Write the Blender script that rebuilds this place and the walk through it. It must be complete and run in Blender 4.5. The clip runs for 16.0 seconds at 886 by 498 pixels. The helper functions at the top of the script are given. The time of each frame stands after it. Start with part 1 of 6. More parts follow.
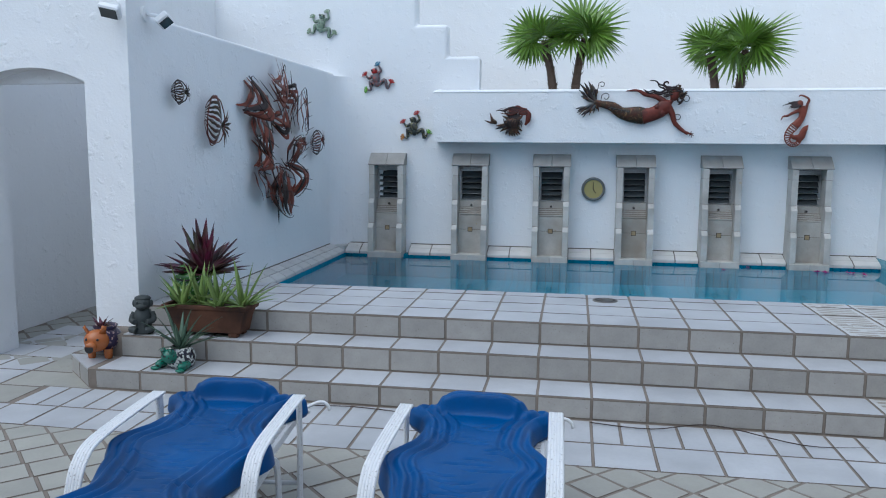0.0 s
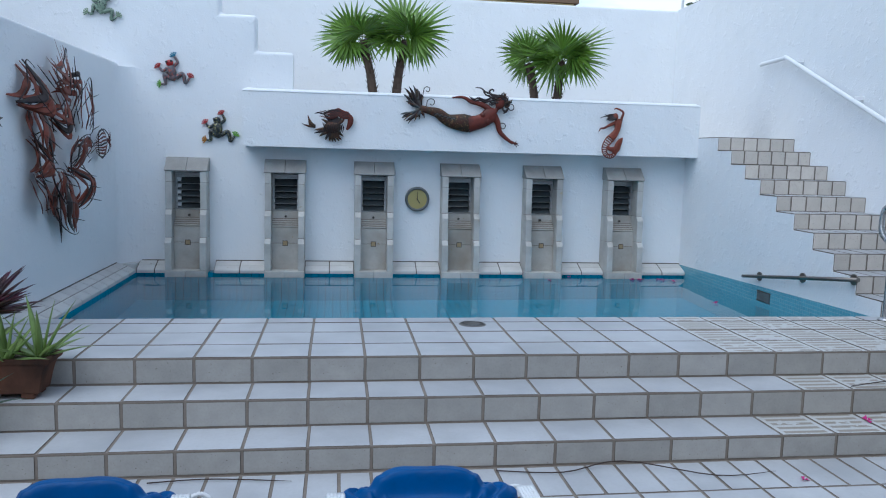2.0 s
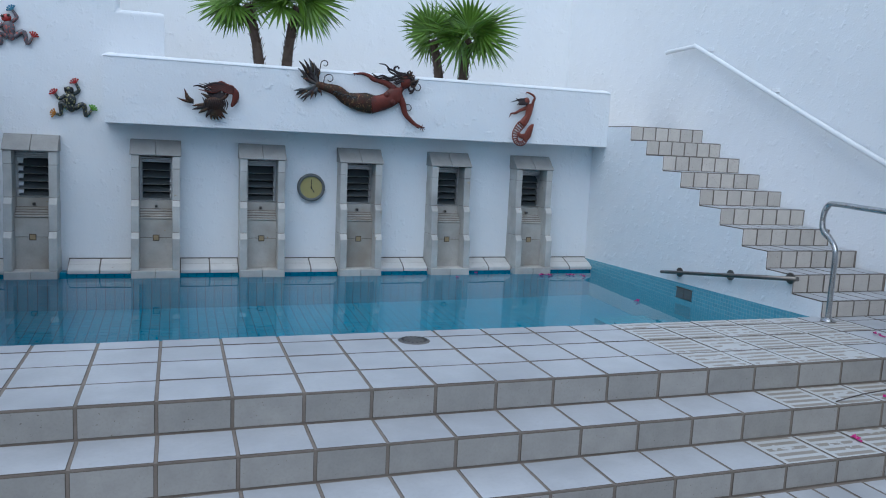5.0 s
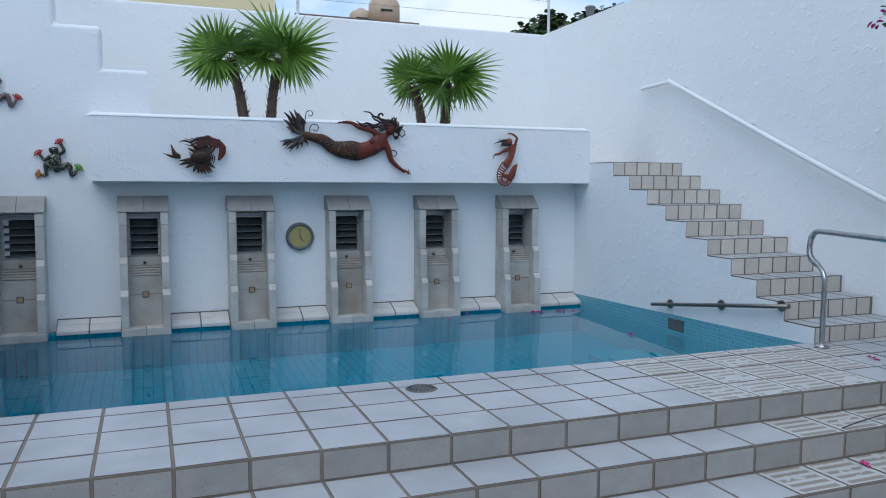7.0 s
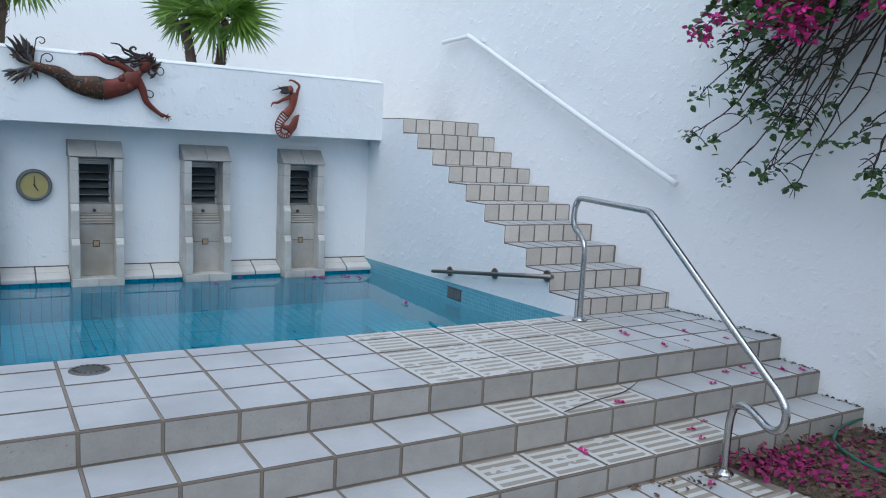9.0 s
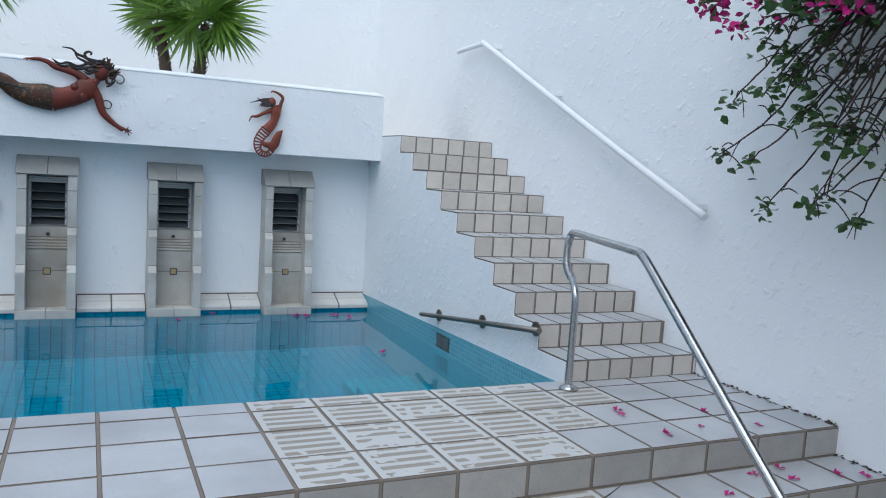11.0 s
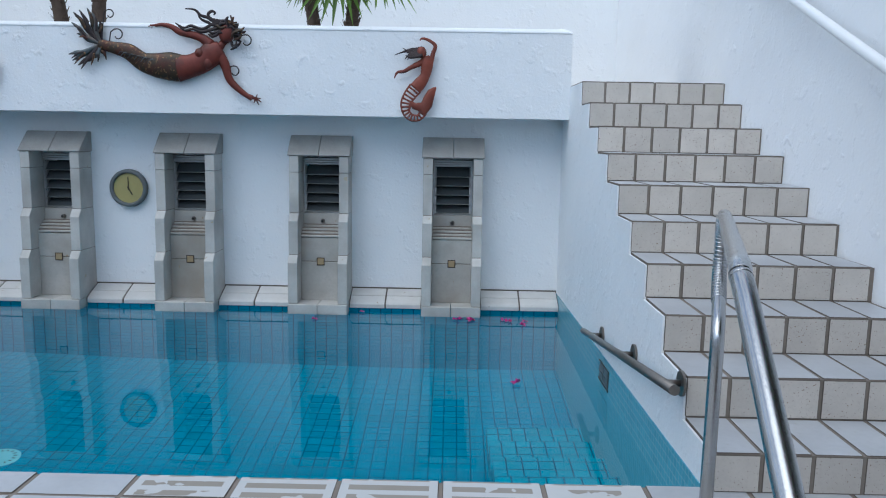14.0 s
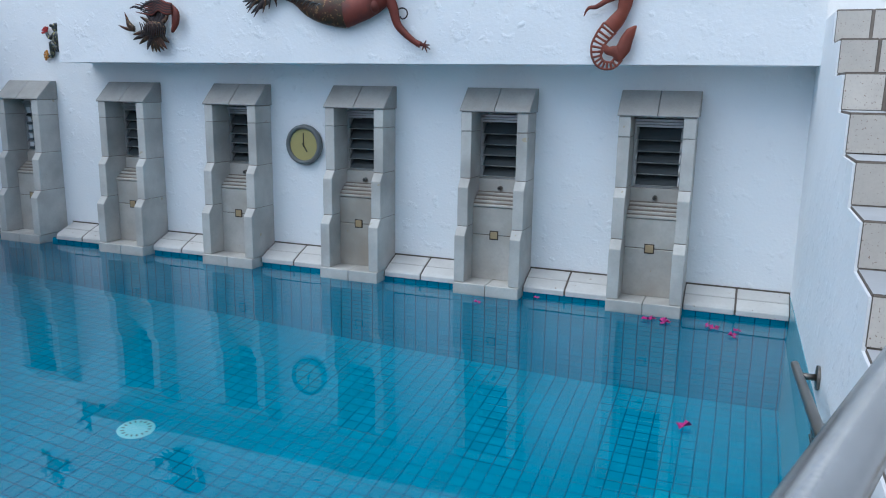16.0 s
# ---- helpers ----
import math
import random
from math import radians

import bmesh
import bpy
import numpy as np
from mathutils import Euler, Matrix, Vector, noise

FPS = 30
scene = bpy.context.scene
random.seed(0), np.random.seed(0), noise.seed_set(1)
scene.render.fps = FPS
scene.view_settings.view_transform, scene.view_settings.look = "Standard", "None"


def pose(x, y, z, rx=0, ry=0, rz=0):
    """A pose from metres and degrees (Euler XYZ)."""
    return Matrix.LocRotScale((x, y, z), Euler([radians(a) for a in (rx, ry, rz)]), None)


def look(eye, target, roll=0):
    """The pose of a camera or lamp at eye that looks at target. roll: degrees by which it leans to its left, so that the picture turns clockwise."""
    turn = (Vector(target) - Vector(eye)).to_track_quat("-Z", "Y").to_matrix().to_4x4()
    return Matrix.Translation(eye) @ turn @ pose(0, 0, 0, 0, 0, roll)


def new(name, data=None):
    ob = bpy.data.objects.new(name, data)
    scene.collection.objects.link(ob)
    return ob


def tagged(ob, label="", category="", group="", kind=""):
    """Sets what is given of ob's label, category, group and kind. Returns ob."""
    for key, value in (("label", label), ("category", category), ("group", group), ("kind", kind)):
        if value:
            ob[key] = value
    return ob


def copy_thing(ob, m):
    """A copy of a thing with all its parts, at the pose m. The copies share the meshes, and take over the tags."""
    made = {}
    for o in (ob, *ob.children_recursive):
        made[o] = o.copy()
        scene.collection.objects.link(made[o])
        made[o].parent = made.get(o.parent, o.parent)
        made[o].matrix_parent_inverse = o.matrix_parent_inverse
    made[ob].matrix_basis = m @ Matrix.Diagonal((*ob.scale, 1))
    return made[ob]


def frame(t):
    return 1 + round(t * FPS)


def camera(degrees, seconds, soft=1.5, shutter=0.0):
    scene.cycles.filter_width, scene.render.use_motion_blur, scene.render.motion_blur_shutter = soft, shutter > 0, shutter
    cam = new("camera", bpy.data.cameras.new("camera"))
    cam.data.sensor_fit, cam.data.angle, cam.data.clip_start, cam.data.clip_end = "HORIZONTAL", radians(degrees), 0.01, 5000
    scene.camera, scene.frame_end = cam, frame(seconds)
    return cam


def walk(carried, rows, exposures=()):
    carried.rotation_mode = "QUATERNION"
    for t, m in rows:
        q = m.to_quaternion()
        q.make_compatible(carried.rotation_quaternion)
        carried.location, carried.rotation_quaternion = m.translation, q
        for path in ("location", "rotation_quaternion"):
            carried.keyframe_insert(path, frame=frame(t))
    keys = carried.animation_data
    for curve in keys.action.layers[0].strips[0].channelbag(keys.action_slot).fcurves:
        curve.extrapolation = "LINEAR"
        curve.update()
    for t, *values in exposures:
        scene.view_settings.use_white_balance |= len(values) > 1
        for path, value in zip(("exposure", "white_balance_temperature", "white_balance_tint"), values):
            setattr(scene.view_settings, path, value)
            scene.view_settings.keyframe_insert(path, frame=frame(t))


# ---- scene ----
cam = camera(60.0, 16.0, 1.1)

PATH = [
    (0, (2.607, -9.876, 1.649), (2.278, -7.921, 1.385), 0.4),
    (0.5, (2.452, -9.664, 1.663), (2.304, -7.683, 1.427), 1.2),
    (1, (2.238, -9.524, 1.653), (2.268, -7.538, 1.414), 0.8),
    (1.5, (2.066, -9.382, 1.643), (2.233, -7.405, 1.394), 0.9),
    (2, (1.91, -9.171, 1.661), (2.185, -7.205, 1.419), 1.5),
    (2.5, (1.791, -9.009, 1.652), (2.227, -7.074, 1.393), 2.0),
    (3, (1.632, -8.868, 1.655), (2.155, -6.962, 1.348), 1.5),
    (3.5, (1.565, -8.701, 1.645), (2.131, -6.81, 1.326), 2.4),
    (3.7, (1.565, -8.602, 1.652), (2.148, -6.714, 1.346), 2.6),
    (5.8, (1.358, -8.153, 1.67), (2.045, -6.291, 1.422), 1.9),
    (6, (1.307, -8.164, 1.695), (2.001, -6.302, 1.467), 1.5),
    (6.5, (1.328, -8.161, 1.751), (2.018, -6.291, 1.587), 0.6),
    (7, (1.349, -8.173, 1.722), (2.067, -6.314, 1.547), 0.3),
    (7.5, (1.532, -8.163, 1.697), (2.316, -6.341, 1.44), 1.5),
    (8, (1.849, -8.193, 1.66), (2.759, -6.436, 1.372), 3.9),
    (8.5, (2.129, -8.127, 1.639), (3.149, -6.429, 1.358), 3.8),
    (9, (2.421, -7.965, 1.673), (3.454, -6.274, 1.41), 3.0),
    (9.2, (2.538, -7.933, 1.672), (3.555, -6.232, 1.406), 2.8),
    (11.3, (3.86, -7.238, 1.648), (4.695, -5.431, 1.453), 3.8),
    (11.5, (3.98, -7.169, 1.638), (4.831, -5.368, 1.451), 3.9),
    (12, (4.265, -6.933, 1.633), (5.124, -5.135, 1.458), 3.0),
    (12.5, (4.594, -6.707, 1.617), (5.358, -4.868, 1.432), 3.0),
    (13, (4.874, -6.438, 1.595), (5.51, -4.553, 1.396), 2.6),
    (13.5, (5.15, -6.185, 1.595), (5.484, -4.228, 1.356), 1.0),
    (14, (5.387, -5.991, 1.574), (5.366, -4.013, 1.284), 1.0),
    (14.5, (5.577, -5.753, 1.531), (5.375, -3.79, 1.211), 2.0),
    (15, (5.701, -5.501, 1.554), (5.356, -3.562, 1.204), 2.2),
    (15.5, (5.797, -5.252, 1.575), (5.287, -3.355, 1.199), 2.0),
    (16, (5.88, -4.965, 1.571), (5.175, -3.139, 1.156), 0.9),
]
walk(cam, [(t, look(eye, target, roll)) for t, eye, target, roll in PATH], [(0.0, 0.47, 5720, 4), (0.5, 0.38, 5560, 4), (3.0, 0.46, 5480, 4), (6.5, 0.20, 5500, 4), (8.0, 0.46, 5650, 4), (9.0, 0.54, 5800, 4), (12.5, 0.54, 5880, 4), (13.5, 0.46, 5750, 4), (14.5, 0.52, 5650, 4), (15.5, 0.62, 5650, 4), (16.0, 0.68, 5650, 4)])

# ---- world, sun, exposure ----
world = bpy.data.worlds.new("world")
scene.world = world
world.use_nodes = True
wn, wl = world.node_tree.nodes, world.node_tree.links
wn.clear()
w_out = wn.new("ShaderNodeOutputWorld")
w_bg = wn.new("ShaderNodeBackground")
w_sky = wn.new("ShaderNodeTexSky")
w_sky.sky_type = "NISHITA"
w_sky.sun_disc = False
w_sky.sun_elevation = radians(57)
w_sky.sun_rotation = radians(218)
w_geo = wn.new("ShaderNodeTexCoord")
w_map = wn.new("ShaderNodeMapping")
w_map.inputs["Scale"].default_value = (1.6, 1.6, 4.5)
w_noise = wn.new("ShaderNodeTexNoise")
w_noise.inputs["Scale"].default_value = 2.2
w_noise.inputs["Detail"].default_value = 6
w_ramp = wn.new("ShaderNodeValToRGB")
w_ramp.color_ramp.elements[0].position = 0.42
w_ramp.color_ramp.elements[1].position = 0.60
w_mix = wn.new("ShaderNodeMix")
w_mix.data_type = "RGBA"
w_mix.inputs[7].default_value = (5.9, 5.75, 5.7, 1)
wl.new(w_geo.outputs["Generated"], w_map.inputs[0])
wl.new(w_map.outputs[0], w_noise.inputs[0])
wl.new(w_noise.outputs[0], w_ramp.inputs[0])
wl.new(w_ramp.outputs[0], w_mix.inputs[0])
wl.new(w_sky.outputs[0], w_mix.inputs[6])
wl.new(w_mix.outputs[2], w_bg.inputs[0])
wl.new(w_bg.outputs[0], w_out.inputs[0])
w_bg.inputs[1].default_value = 0.14

sun = new("sun", bpy.data.lights.new("sun", "SUN"))
sun.data.energy = 0.95
sun.data.angle = radians(60)
sun.data.color = (1.0, 0.95, 0.88)
sun.matrix_world = look((-3.0, -3.8, 7.3), (0, 0, 0))


# ---- materials ----
def material(name, color, rough=0.7, metal=0.0, var=0.0, scale=8.0, bump=0.0, bscale=60.0, dark=None, spot=None, island=0.0, spec=0.5, rnd=0.0, bdist=0.004):
    """var: mottling; dark: second colour of broad stains; spot: (colour, scale, threshold) small marks; rnd: variation from object to object."""
    m = bpy.data.materials.new(name)
    m.use_nodes = True
    n, l = m.node_tree.nodes, m.node_tree.links
    b = n["Principled BSDF"]
    b.inputs["Roughness"].default_value = rough
    b.inputs["Metallic"].default_value = metal
    b.inputs["Specular IOR Level"].default_value = spec
    co = n.new("ShaderNodeTexCoord")
    geo = n.new("ShaderNodeNewGeometry")
    pos = geo.outputs["Position"]
    last = n.new("ShaderNodeRGB").outputs[0]
    last.default_value = (*color, 1)

    def mixed(a, fac, bcol, kind="MIX"):
        x = n.new("ShaderNodeMix")
        x.data_type, x.blend_type = "RGBA", kind
        l.new(a, x.inputs[6])
        if isinstance(bcol, tuple):
            x.inputs[7].default_value = (*bcol, 1)
        else:
            l.new(bcol, x.inputs[7])
        if isinstance(fac, float):
            x.inputs[0].default_value = fac
        else:
            l.new(fac, x.inputs[0])
        return x.outputs[2]

    def noised(sc, det=5.0):
        t = n.new("ShaderNodeTexNoise")
        t.inputs["Scale"].default_value = sc
        t.inputs["Detail"].default_value = det
        l.new(pos, t.inputs[0])
        return t.outputs[0]

    def ramp(src, lo, hi, a=0.0, z=1.0):
        r = n.new("ShaderNodeMapRange")
        r.inputs[1].default_value, r.inputs[2].default_value = lo, hi
        r.inputs[3].default_value, r.inputs[4].default_value = a, z
        l.new(src, r.inputs[0])
        return r.outputs[0]

    if dark:
        last = mixed(last, ramp(noised(scale * 0.35), 0.42, 0.72), dark)
    if var:
        last = mixed(last, ramp(noised(scale), 0.3, 0.7, 0.0, var), tuple(c * 0.55 for c in color))
        last = mixed(last, ramp(noised(scale * 9), 0.45, 0.75, 0.0, var * 0.7), tuple(c * 0.6 for c in color))
    if spot:
        last = mixed(last, ramp(noised(spot[1], 3.0), spot[2], spot[2] + 0.03), spot[0])
    if rnd or island:
        info = n.new("ShaderNodeObjectInfo").outputs["Random"] if rnd else geo.outputs["Random Per Island"]
        hs = n.new("ShaderNodeHueSaturation")
        l.new(ramp(info, 0, 1, 1 - (rnd or island), 1 + (rnd or island)), hs.inputs["Value"])
        l.new(last, hs.inputs["Color"])
        last = hs.outputs[0]
    l.new(last, b.inputs["Base Color"])
    if bump:
        bp = n.new("ShaderNodeBump")
        bp.inputs["Strength"].default_value = bump
        bp.inputs["Distance"].default_value = bdist
        l.new(noised(bscale, 4.0), bp.inputs["Height"])
        l.new(bp.outputs[0], b.inputs["Normal"])
    return m


def stucco(name, color):
    """Hand-trowelled painted plaster: broad waves, small lumps and a few scars."""
    m = material(name, color, rough=0.85, spec=0.25)
    n, l = m.node_tree.nodes, m.node_tree.links
    b = n["Principled BSDF"]
    pos = n.new("ShaderNodeNewGeometry").outputs["Position"]
    hs = []
    for sc, det, lo, hi, amp in ((2.2, 2.0, 0.2, 0.8, 1.0), (14.0, 5.0, 0.56, 0.72, 0.5), (55.0, 4.0, 0.3, 0.7, 0.07)):
        t = n.new("ShaderNodeTexNoise")
        t.inputs["Scale"].default_value, t.inputs["Detail"].default_value = sc, det
        l.new(pos, t.inputs[0])
        r = n.new("ShaderNodeMapRange")
        r.inputs[1].default_value, r.inputs[2].default_value, r.inputs[4].default_value = lo, hi, amp
        l.new(t.outputs[0], r.inputs[0])
        hs.append(r.outputs[0])
    # scars gather in patches
    patch = n.new("ShaderNodeMath")
    patch.operation = "MULTIPLY"
    l.new(hs[1], patch.inputs[0])
    l.new(hs[0], patch.inputs[1])
    add = n.new("ShaderNodeMath")
    add.operation = "ADD"
    l.new(patch.outputs[0], add.inputs[0])
    l.new(hs[2], add.inputs[1])
    add2 = n.new("ShaderNodeMath")
    add2.operation = "ADD"
    l.new(add.outputs[0], add2.inputs[0])
    l.new(hs[0], add2.inputs[1])
    bp = n.new("ShaderNodeBump")
    bp.inputs["Strength"].default_value = 1.0
    bp.inputs["Distance"].default_value = 0.014
    l.new(add2.outputs[0], bp.inputs["Height"])
    l.new(bp.outputs[0], b.inputs["Normal"])
    dirt = n.new("ShaderNodeTexNoise")
    dirt.inputs["Scale"].default_value, dirt.inputs["Detail"].default_value = 1.3, 8
    l.new(pos, dirt.inputs[0])
    r = n.new("ShaderNodeMapRange")
    r.inputs[1].default_value, r.inputs[2].default_value, r.inputs[4].default_value = 0.5, 0.8, 0.12
    l.new(dirt.outputs[0], r.inputs[0])
    x = n.new("ShaderNodeMix")
    x.data_type = "RGBA"
    x.inputs[6].default_value = (*color, 1)
    x.inputs[7].default_value = (color[0] * 0.75, color[1] * 0.73, color[2] * 0.68, 1)
    l.new(r.outputs[0], x.inputs[0])
    l.new(x.outputs[2], b.inputs["Base Color"])
    return m


def grid_tiles(name, color, grout, pitch, gap, rough=0.25):
    """Small mosaic, too fine to build piece by piece: square joints by position along the three axes."""
    m = material(name, color, rough=rough)
    n, l = m.node_tree.nodes, m.node_tree.links
    b = n["Principled BSDF"]
    geo = n.new("ShaderNodeNewGeometry")
    sep, sepn = n.new("ShaderNodeSeparateXYZ"), n.new("ShaderNodeSeparateXYZ")
    l.new(geo.outputs["Position"], sep.inputs[0])
    l.new(geo.outputs["Normal"], sepn.inputs[0])

    def calc(op, a, c, d=None):
        q = n.new("ShaderNodeMath")
        q.operation = op
        for i, v in enumerate((a, c, d)):
            if v is None:
                continue
            if isinstance(v, (int, float)):
                q.inputs[i].default_value = v
            else:
                l.new(v, q.inputs[i])
        return q.outputs[0]

    total = None
    for i in range(3):
        fr = calc("FRACT", calc("DIVIDE", sep.outputs[i], pitch), 0)
        line = calc("LESS_THAN", fr, gap / pitch)
        flat = calc("LESS_THAN", calc("ABSOLUTE", sepn.outputs[i], 0), 0.7)
        both = calc("MULTIPLY", line, flat)
        total = both if total is None else calc("MAXIMUM", total, both)
    cell = n.new("ShaderNodeVectorMath")
    cell.operation = "SNAP"
    cell.inputs[1].default_value = (pitch,) * 3
    l.new(geo.outputs["Position"], cell.inputs[0])
    wnz = n.new("ShaderNodeTexWhiteNoise")
    l.new(cell.outputs[0], wnz.inputs[0])
    hs = n.new("ShaderNodeHueSaturation")
    hs.inputs["Color"].default_value = (*color, 1)
    l.new(calc("MULTIPLY_ADD", wnz.outputs[0], 0.16, 0.92), hs.inputs["Value"])
    x = n.new("ShaderNodeMix")
    x.data_type = "RGBA"
    l.new(total, x.inputs[0])
    l.new(hs.outputs[0], x.inputs[6])
    x.inputs[7].default_value = (*grout, 1)
    l.new(x.outputs[2], b.inputs["Base Color"])
    return m


def striped_tile(name, pale, worn):
    """Glazed tile with worn anti-slip bands running across it."""
    m = material(name, pale, rough=0.45)
    n, l = m.node_tree.nodes, m.node_tree.links
    b = n["Principled BSDF"]
    co = n.new("ShaderNodeTexCoord")
    sep = n.new("ShaderNodeSeparateXYZ")
    l.new(co.outputs["Object"], sep.inputs[0])
    info = n.new("ShaderNodeObjectInfo")

    def calc(op, a, c, d=None):
        q = n.new("ShaderNodeMath")
        q.operation = op
        for i, v in enumerate((a, c, d)):
            if v is None:
                continue
            if isinstance(v, (int, float)):
                q.inputs[i].default_value = v
            else:
                l.new(v, q.inputs[i])
        return q.outputs[0]

    nz = n.new("ShaderNodeTexNoise")
    nz.inputs["Scale"].default_value = 11.0
    l.new(n.new("ShaderNodeNewGeometry").outputs["Position"], nz.inputs[0])
    band = calc("FRACT", calc("DIVIDE", calc("ADD", sep.outputs[1], 0.15), 0.066), 0)
    on = calc("LESS_THAN", calc("ABSOLUTE", calc("SUBTRACT", band, 0.5), 0), 0.27)
    inside = calc("LESS_THAN", calc("ABSOLUTE", sep.outputs[0], 0), 0.128)
    left = calc("GREATER_THAN", calc("ADD", nz.outputs[0], calc("MULTIPLY", info.outputs["Random"], 0.18)), 0.465)
    fac = calc("MULTIPLY", calc("MULTIPLY", on, inside), left)
    x = n.new("ShaderNodeMix")
    x.data_type = "RGBA"
    l.new(calc("MULTIPLY", fac, 0.9), x.inputs[0])
    x.inputs[6].default_value = (*pale, 1)
    x.inputs[7].default_value = (*worn, 1)
    l.new(x.outputs[2], b.inputs["Base Color"])
    bp = n.new("ShaderNodeBump")
    bp.inputs["Distance"].default_value = 0.003
    bp.inputs["Strength"].default_value = 0.8
    bp.invert = True
    l.new(fac, bp.inputs["Height"])
    l.new(bp.outputs[0], b.inputs["Normal"])
    return m


WHITE = stucco("white_stucco", (0.80, 0.81, 0.82))
CREAM = material("cream_render", (0.78, 0.66, 0.42), rough=0.9, var=0.1, scale=0.6)
GROUT = material("grout", (0.235, 0.198, 0.165), rough=0.95, var=0.5, scale=6, bump=0.3)
# joint shade put into colour: the shallow recess alone shades too little
TILEEDGE = material("joint_shade_edge", (0.12, 0.098, 0.08), rough=0.9, var=0.4, scale=9)
TILE = material("glazed_tile", (0.50, 0.51, 0.53), rough=0.36, dark=(0.36, 0.37, 0.39), var=0.26, scale=5, bump=0.08, bscale=25, rnd=0.05, spot=((0.42, 0.40, 0.38), 45, 0.71))
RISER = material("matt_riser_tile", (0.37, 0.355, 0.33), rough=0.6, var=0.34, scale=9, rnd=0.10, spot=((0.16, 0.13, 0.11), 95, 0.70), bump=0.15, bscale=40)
STAIRTILE = material("stair_tile", (0.60, 0.55, 0.49), rough=0.6, var=0.25, scale=9, rnd=0.10, spot=((0.24, 0.16, 0.12), 150, 0.655), bump=0.15, bscale=40)
STRIPED = striped_tile("worn_striped_tile", (0.52, 0.52, 0.51), (0.26, 0.225, 0.18))
LATTICE = material("floor_tile", (0.36, 0.35, 0.31), rough=0.5, var=0.25, scale=7, rnd=0.09, bump=0.1)
NICHETILE = material("niche_tile", (0.55, 0.535, 0.50), rough=0.6, dark=(0.36, 0.345, 0.32), var=0.3, scale=9, rnd=0.06, island=0.0, spot=((0.38, 0.33, 0.24), 13, 0.72), bump=0.15)
NICHEPANEL = material("stained_panel_tile", (0.50, 0.48, 0.44), rough=0.6, dark=(0.30, 0.26, 0.21), var=0.35, scale=7, rnd=0.05, spot=((0.33, 0.25, 0.15), 16, 0.72), bump=0.15)
NICHECAP = material("weathered_cap_tile", (0.34, 0.33, 0.31), rough=0.7, var=0.4, scale=8, rnd=0.06, bump=0.2)
COPETILE = material("coping_tile", (0.60, 0.585, 0.56), rough=0.45, var=0.25, scale=7, rnd=0.06, bump=0.1, spot=((0.3, 0.24, 0.18), 30, 0.69))
MOSAIC = grid_tiles("blue_mosaic", (0.002, 0.26, 0.40), (0.004, 0.090, 0.165), 0.085, 0.0075)
BANDMOSAIC = grid_tiles("band_mosaic", (0.13, 0.36, 0.45), (0.26, 0.44, 0.50), 0.035, 0.004)
COPEJOINT = material("coping_grout", (0.13, 0.108, 0.09), rough=0.95, var=0.4, scale=6, bump=0.3)
# near-black colour that stands in for the shade behind the louvres
LOUVRESHADE = material("louvre_shade", (0.03, 0.03, 0.035), rough=0.9)
SOIL = material("soil", (0.11, 0.085, 0.06), rough=1.0, var=0.6, scale=14, bump=1.0, bscale=45, bdist=0.03)


def water_material():
    m = bpy.data.materials.new("pool_water")
    m.use_nodes = True
    n, l = m.node_tree.nodes, m.node_tree.links
    b = n["Principled BSDF"]
    b.inputs["Base Color"].default_value = (0.80, 0.95, 1.0, 1)
    b.inputs["Transmission Weight"].default_value = 1.0
    b.inputs["Roughness"].default_value = 0.0
    b.inputs["IOR"].default_value = 1.33
    t = n.new("ShaderNodeTexNoise")
    t.inputs["Scale"].default_value = 1.6
    t.inputs["Detail"].default_value = 2
    l.new(n.new("ShaderNodeNewGeometry").outputs["Position"], t.inputs[0])
    bp = n.new("ShaderNodeBump")
    bp.inputs["Strength"].default_value = 0.12
    bp.inputs["Distance"].default_value = 0.02
    l.new(t.outputs[0], bp.inputs["Height"])
    l.new(bp.outputs[0], b.inputs["Normal"])
    return m


WATER = water_material()


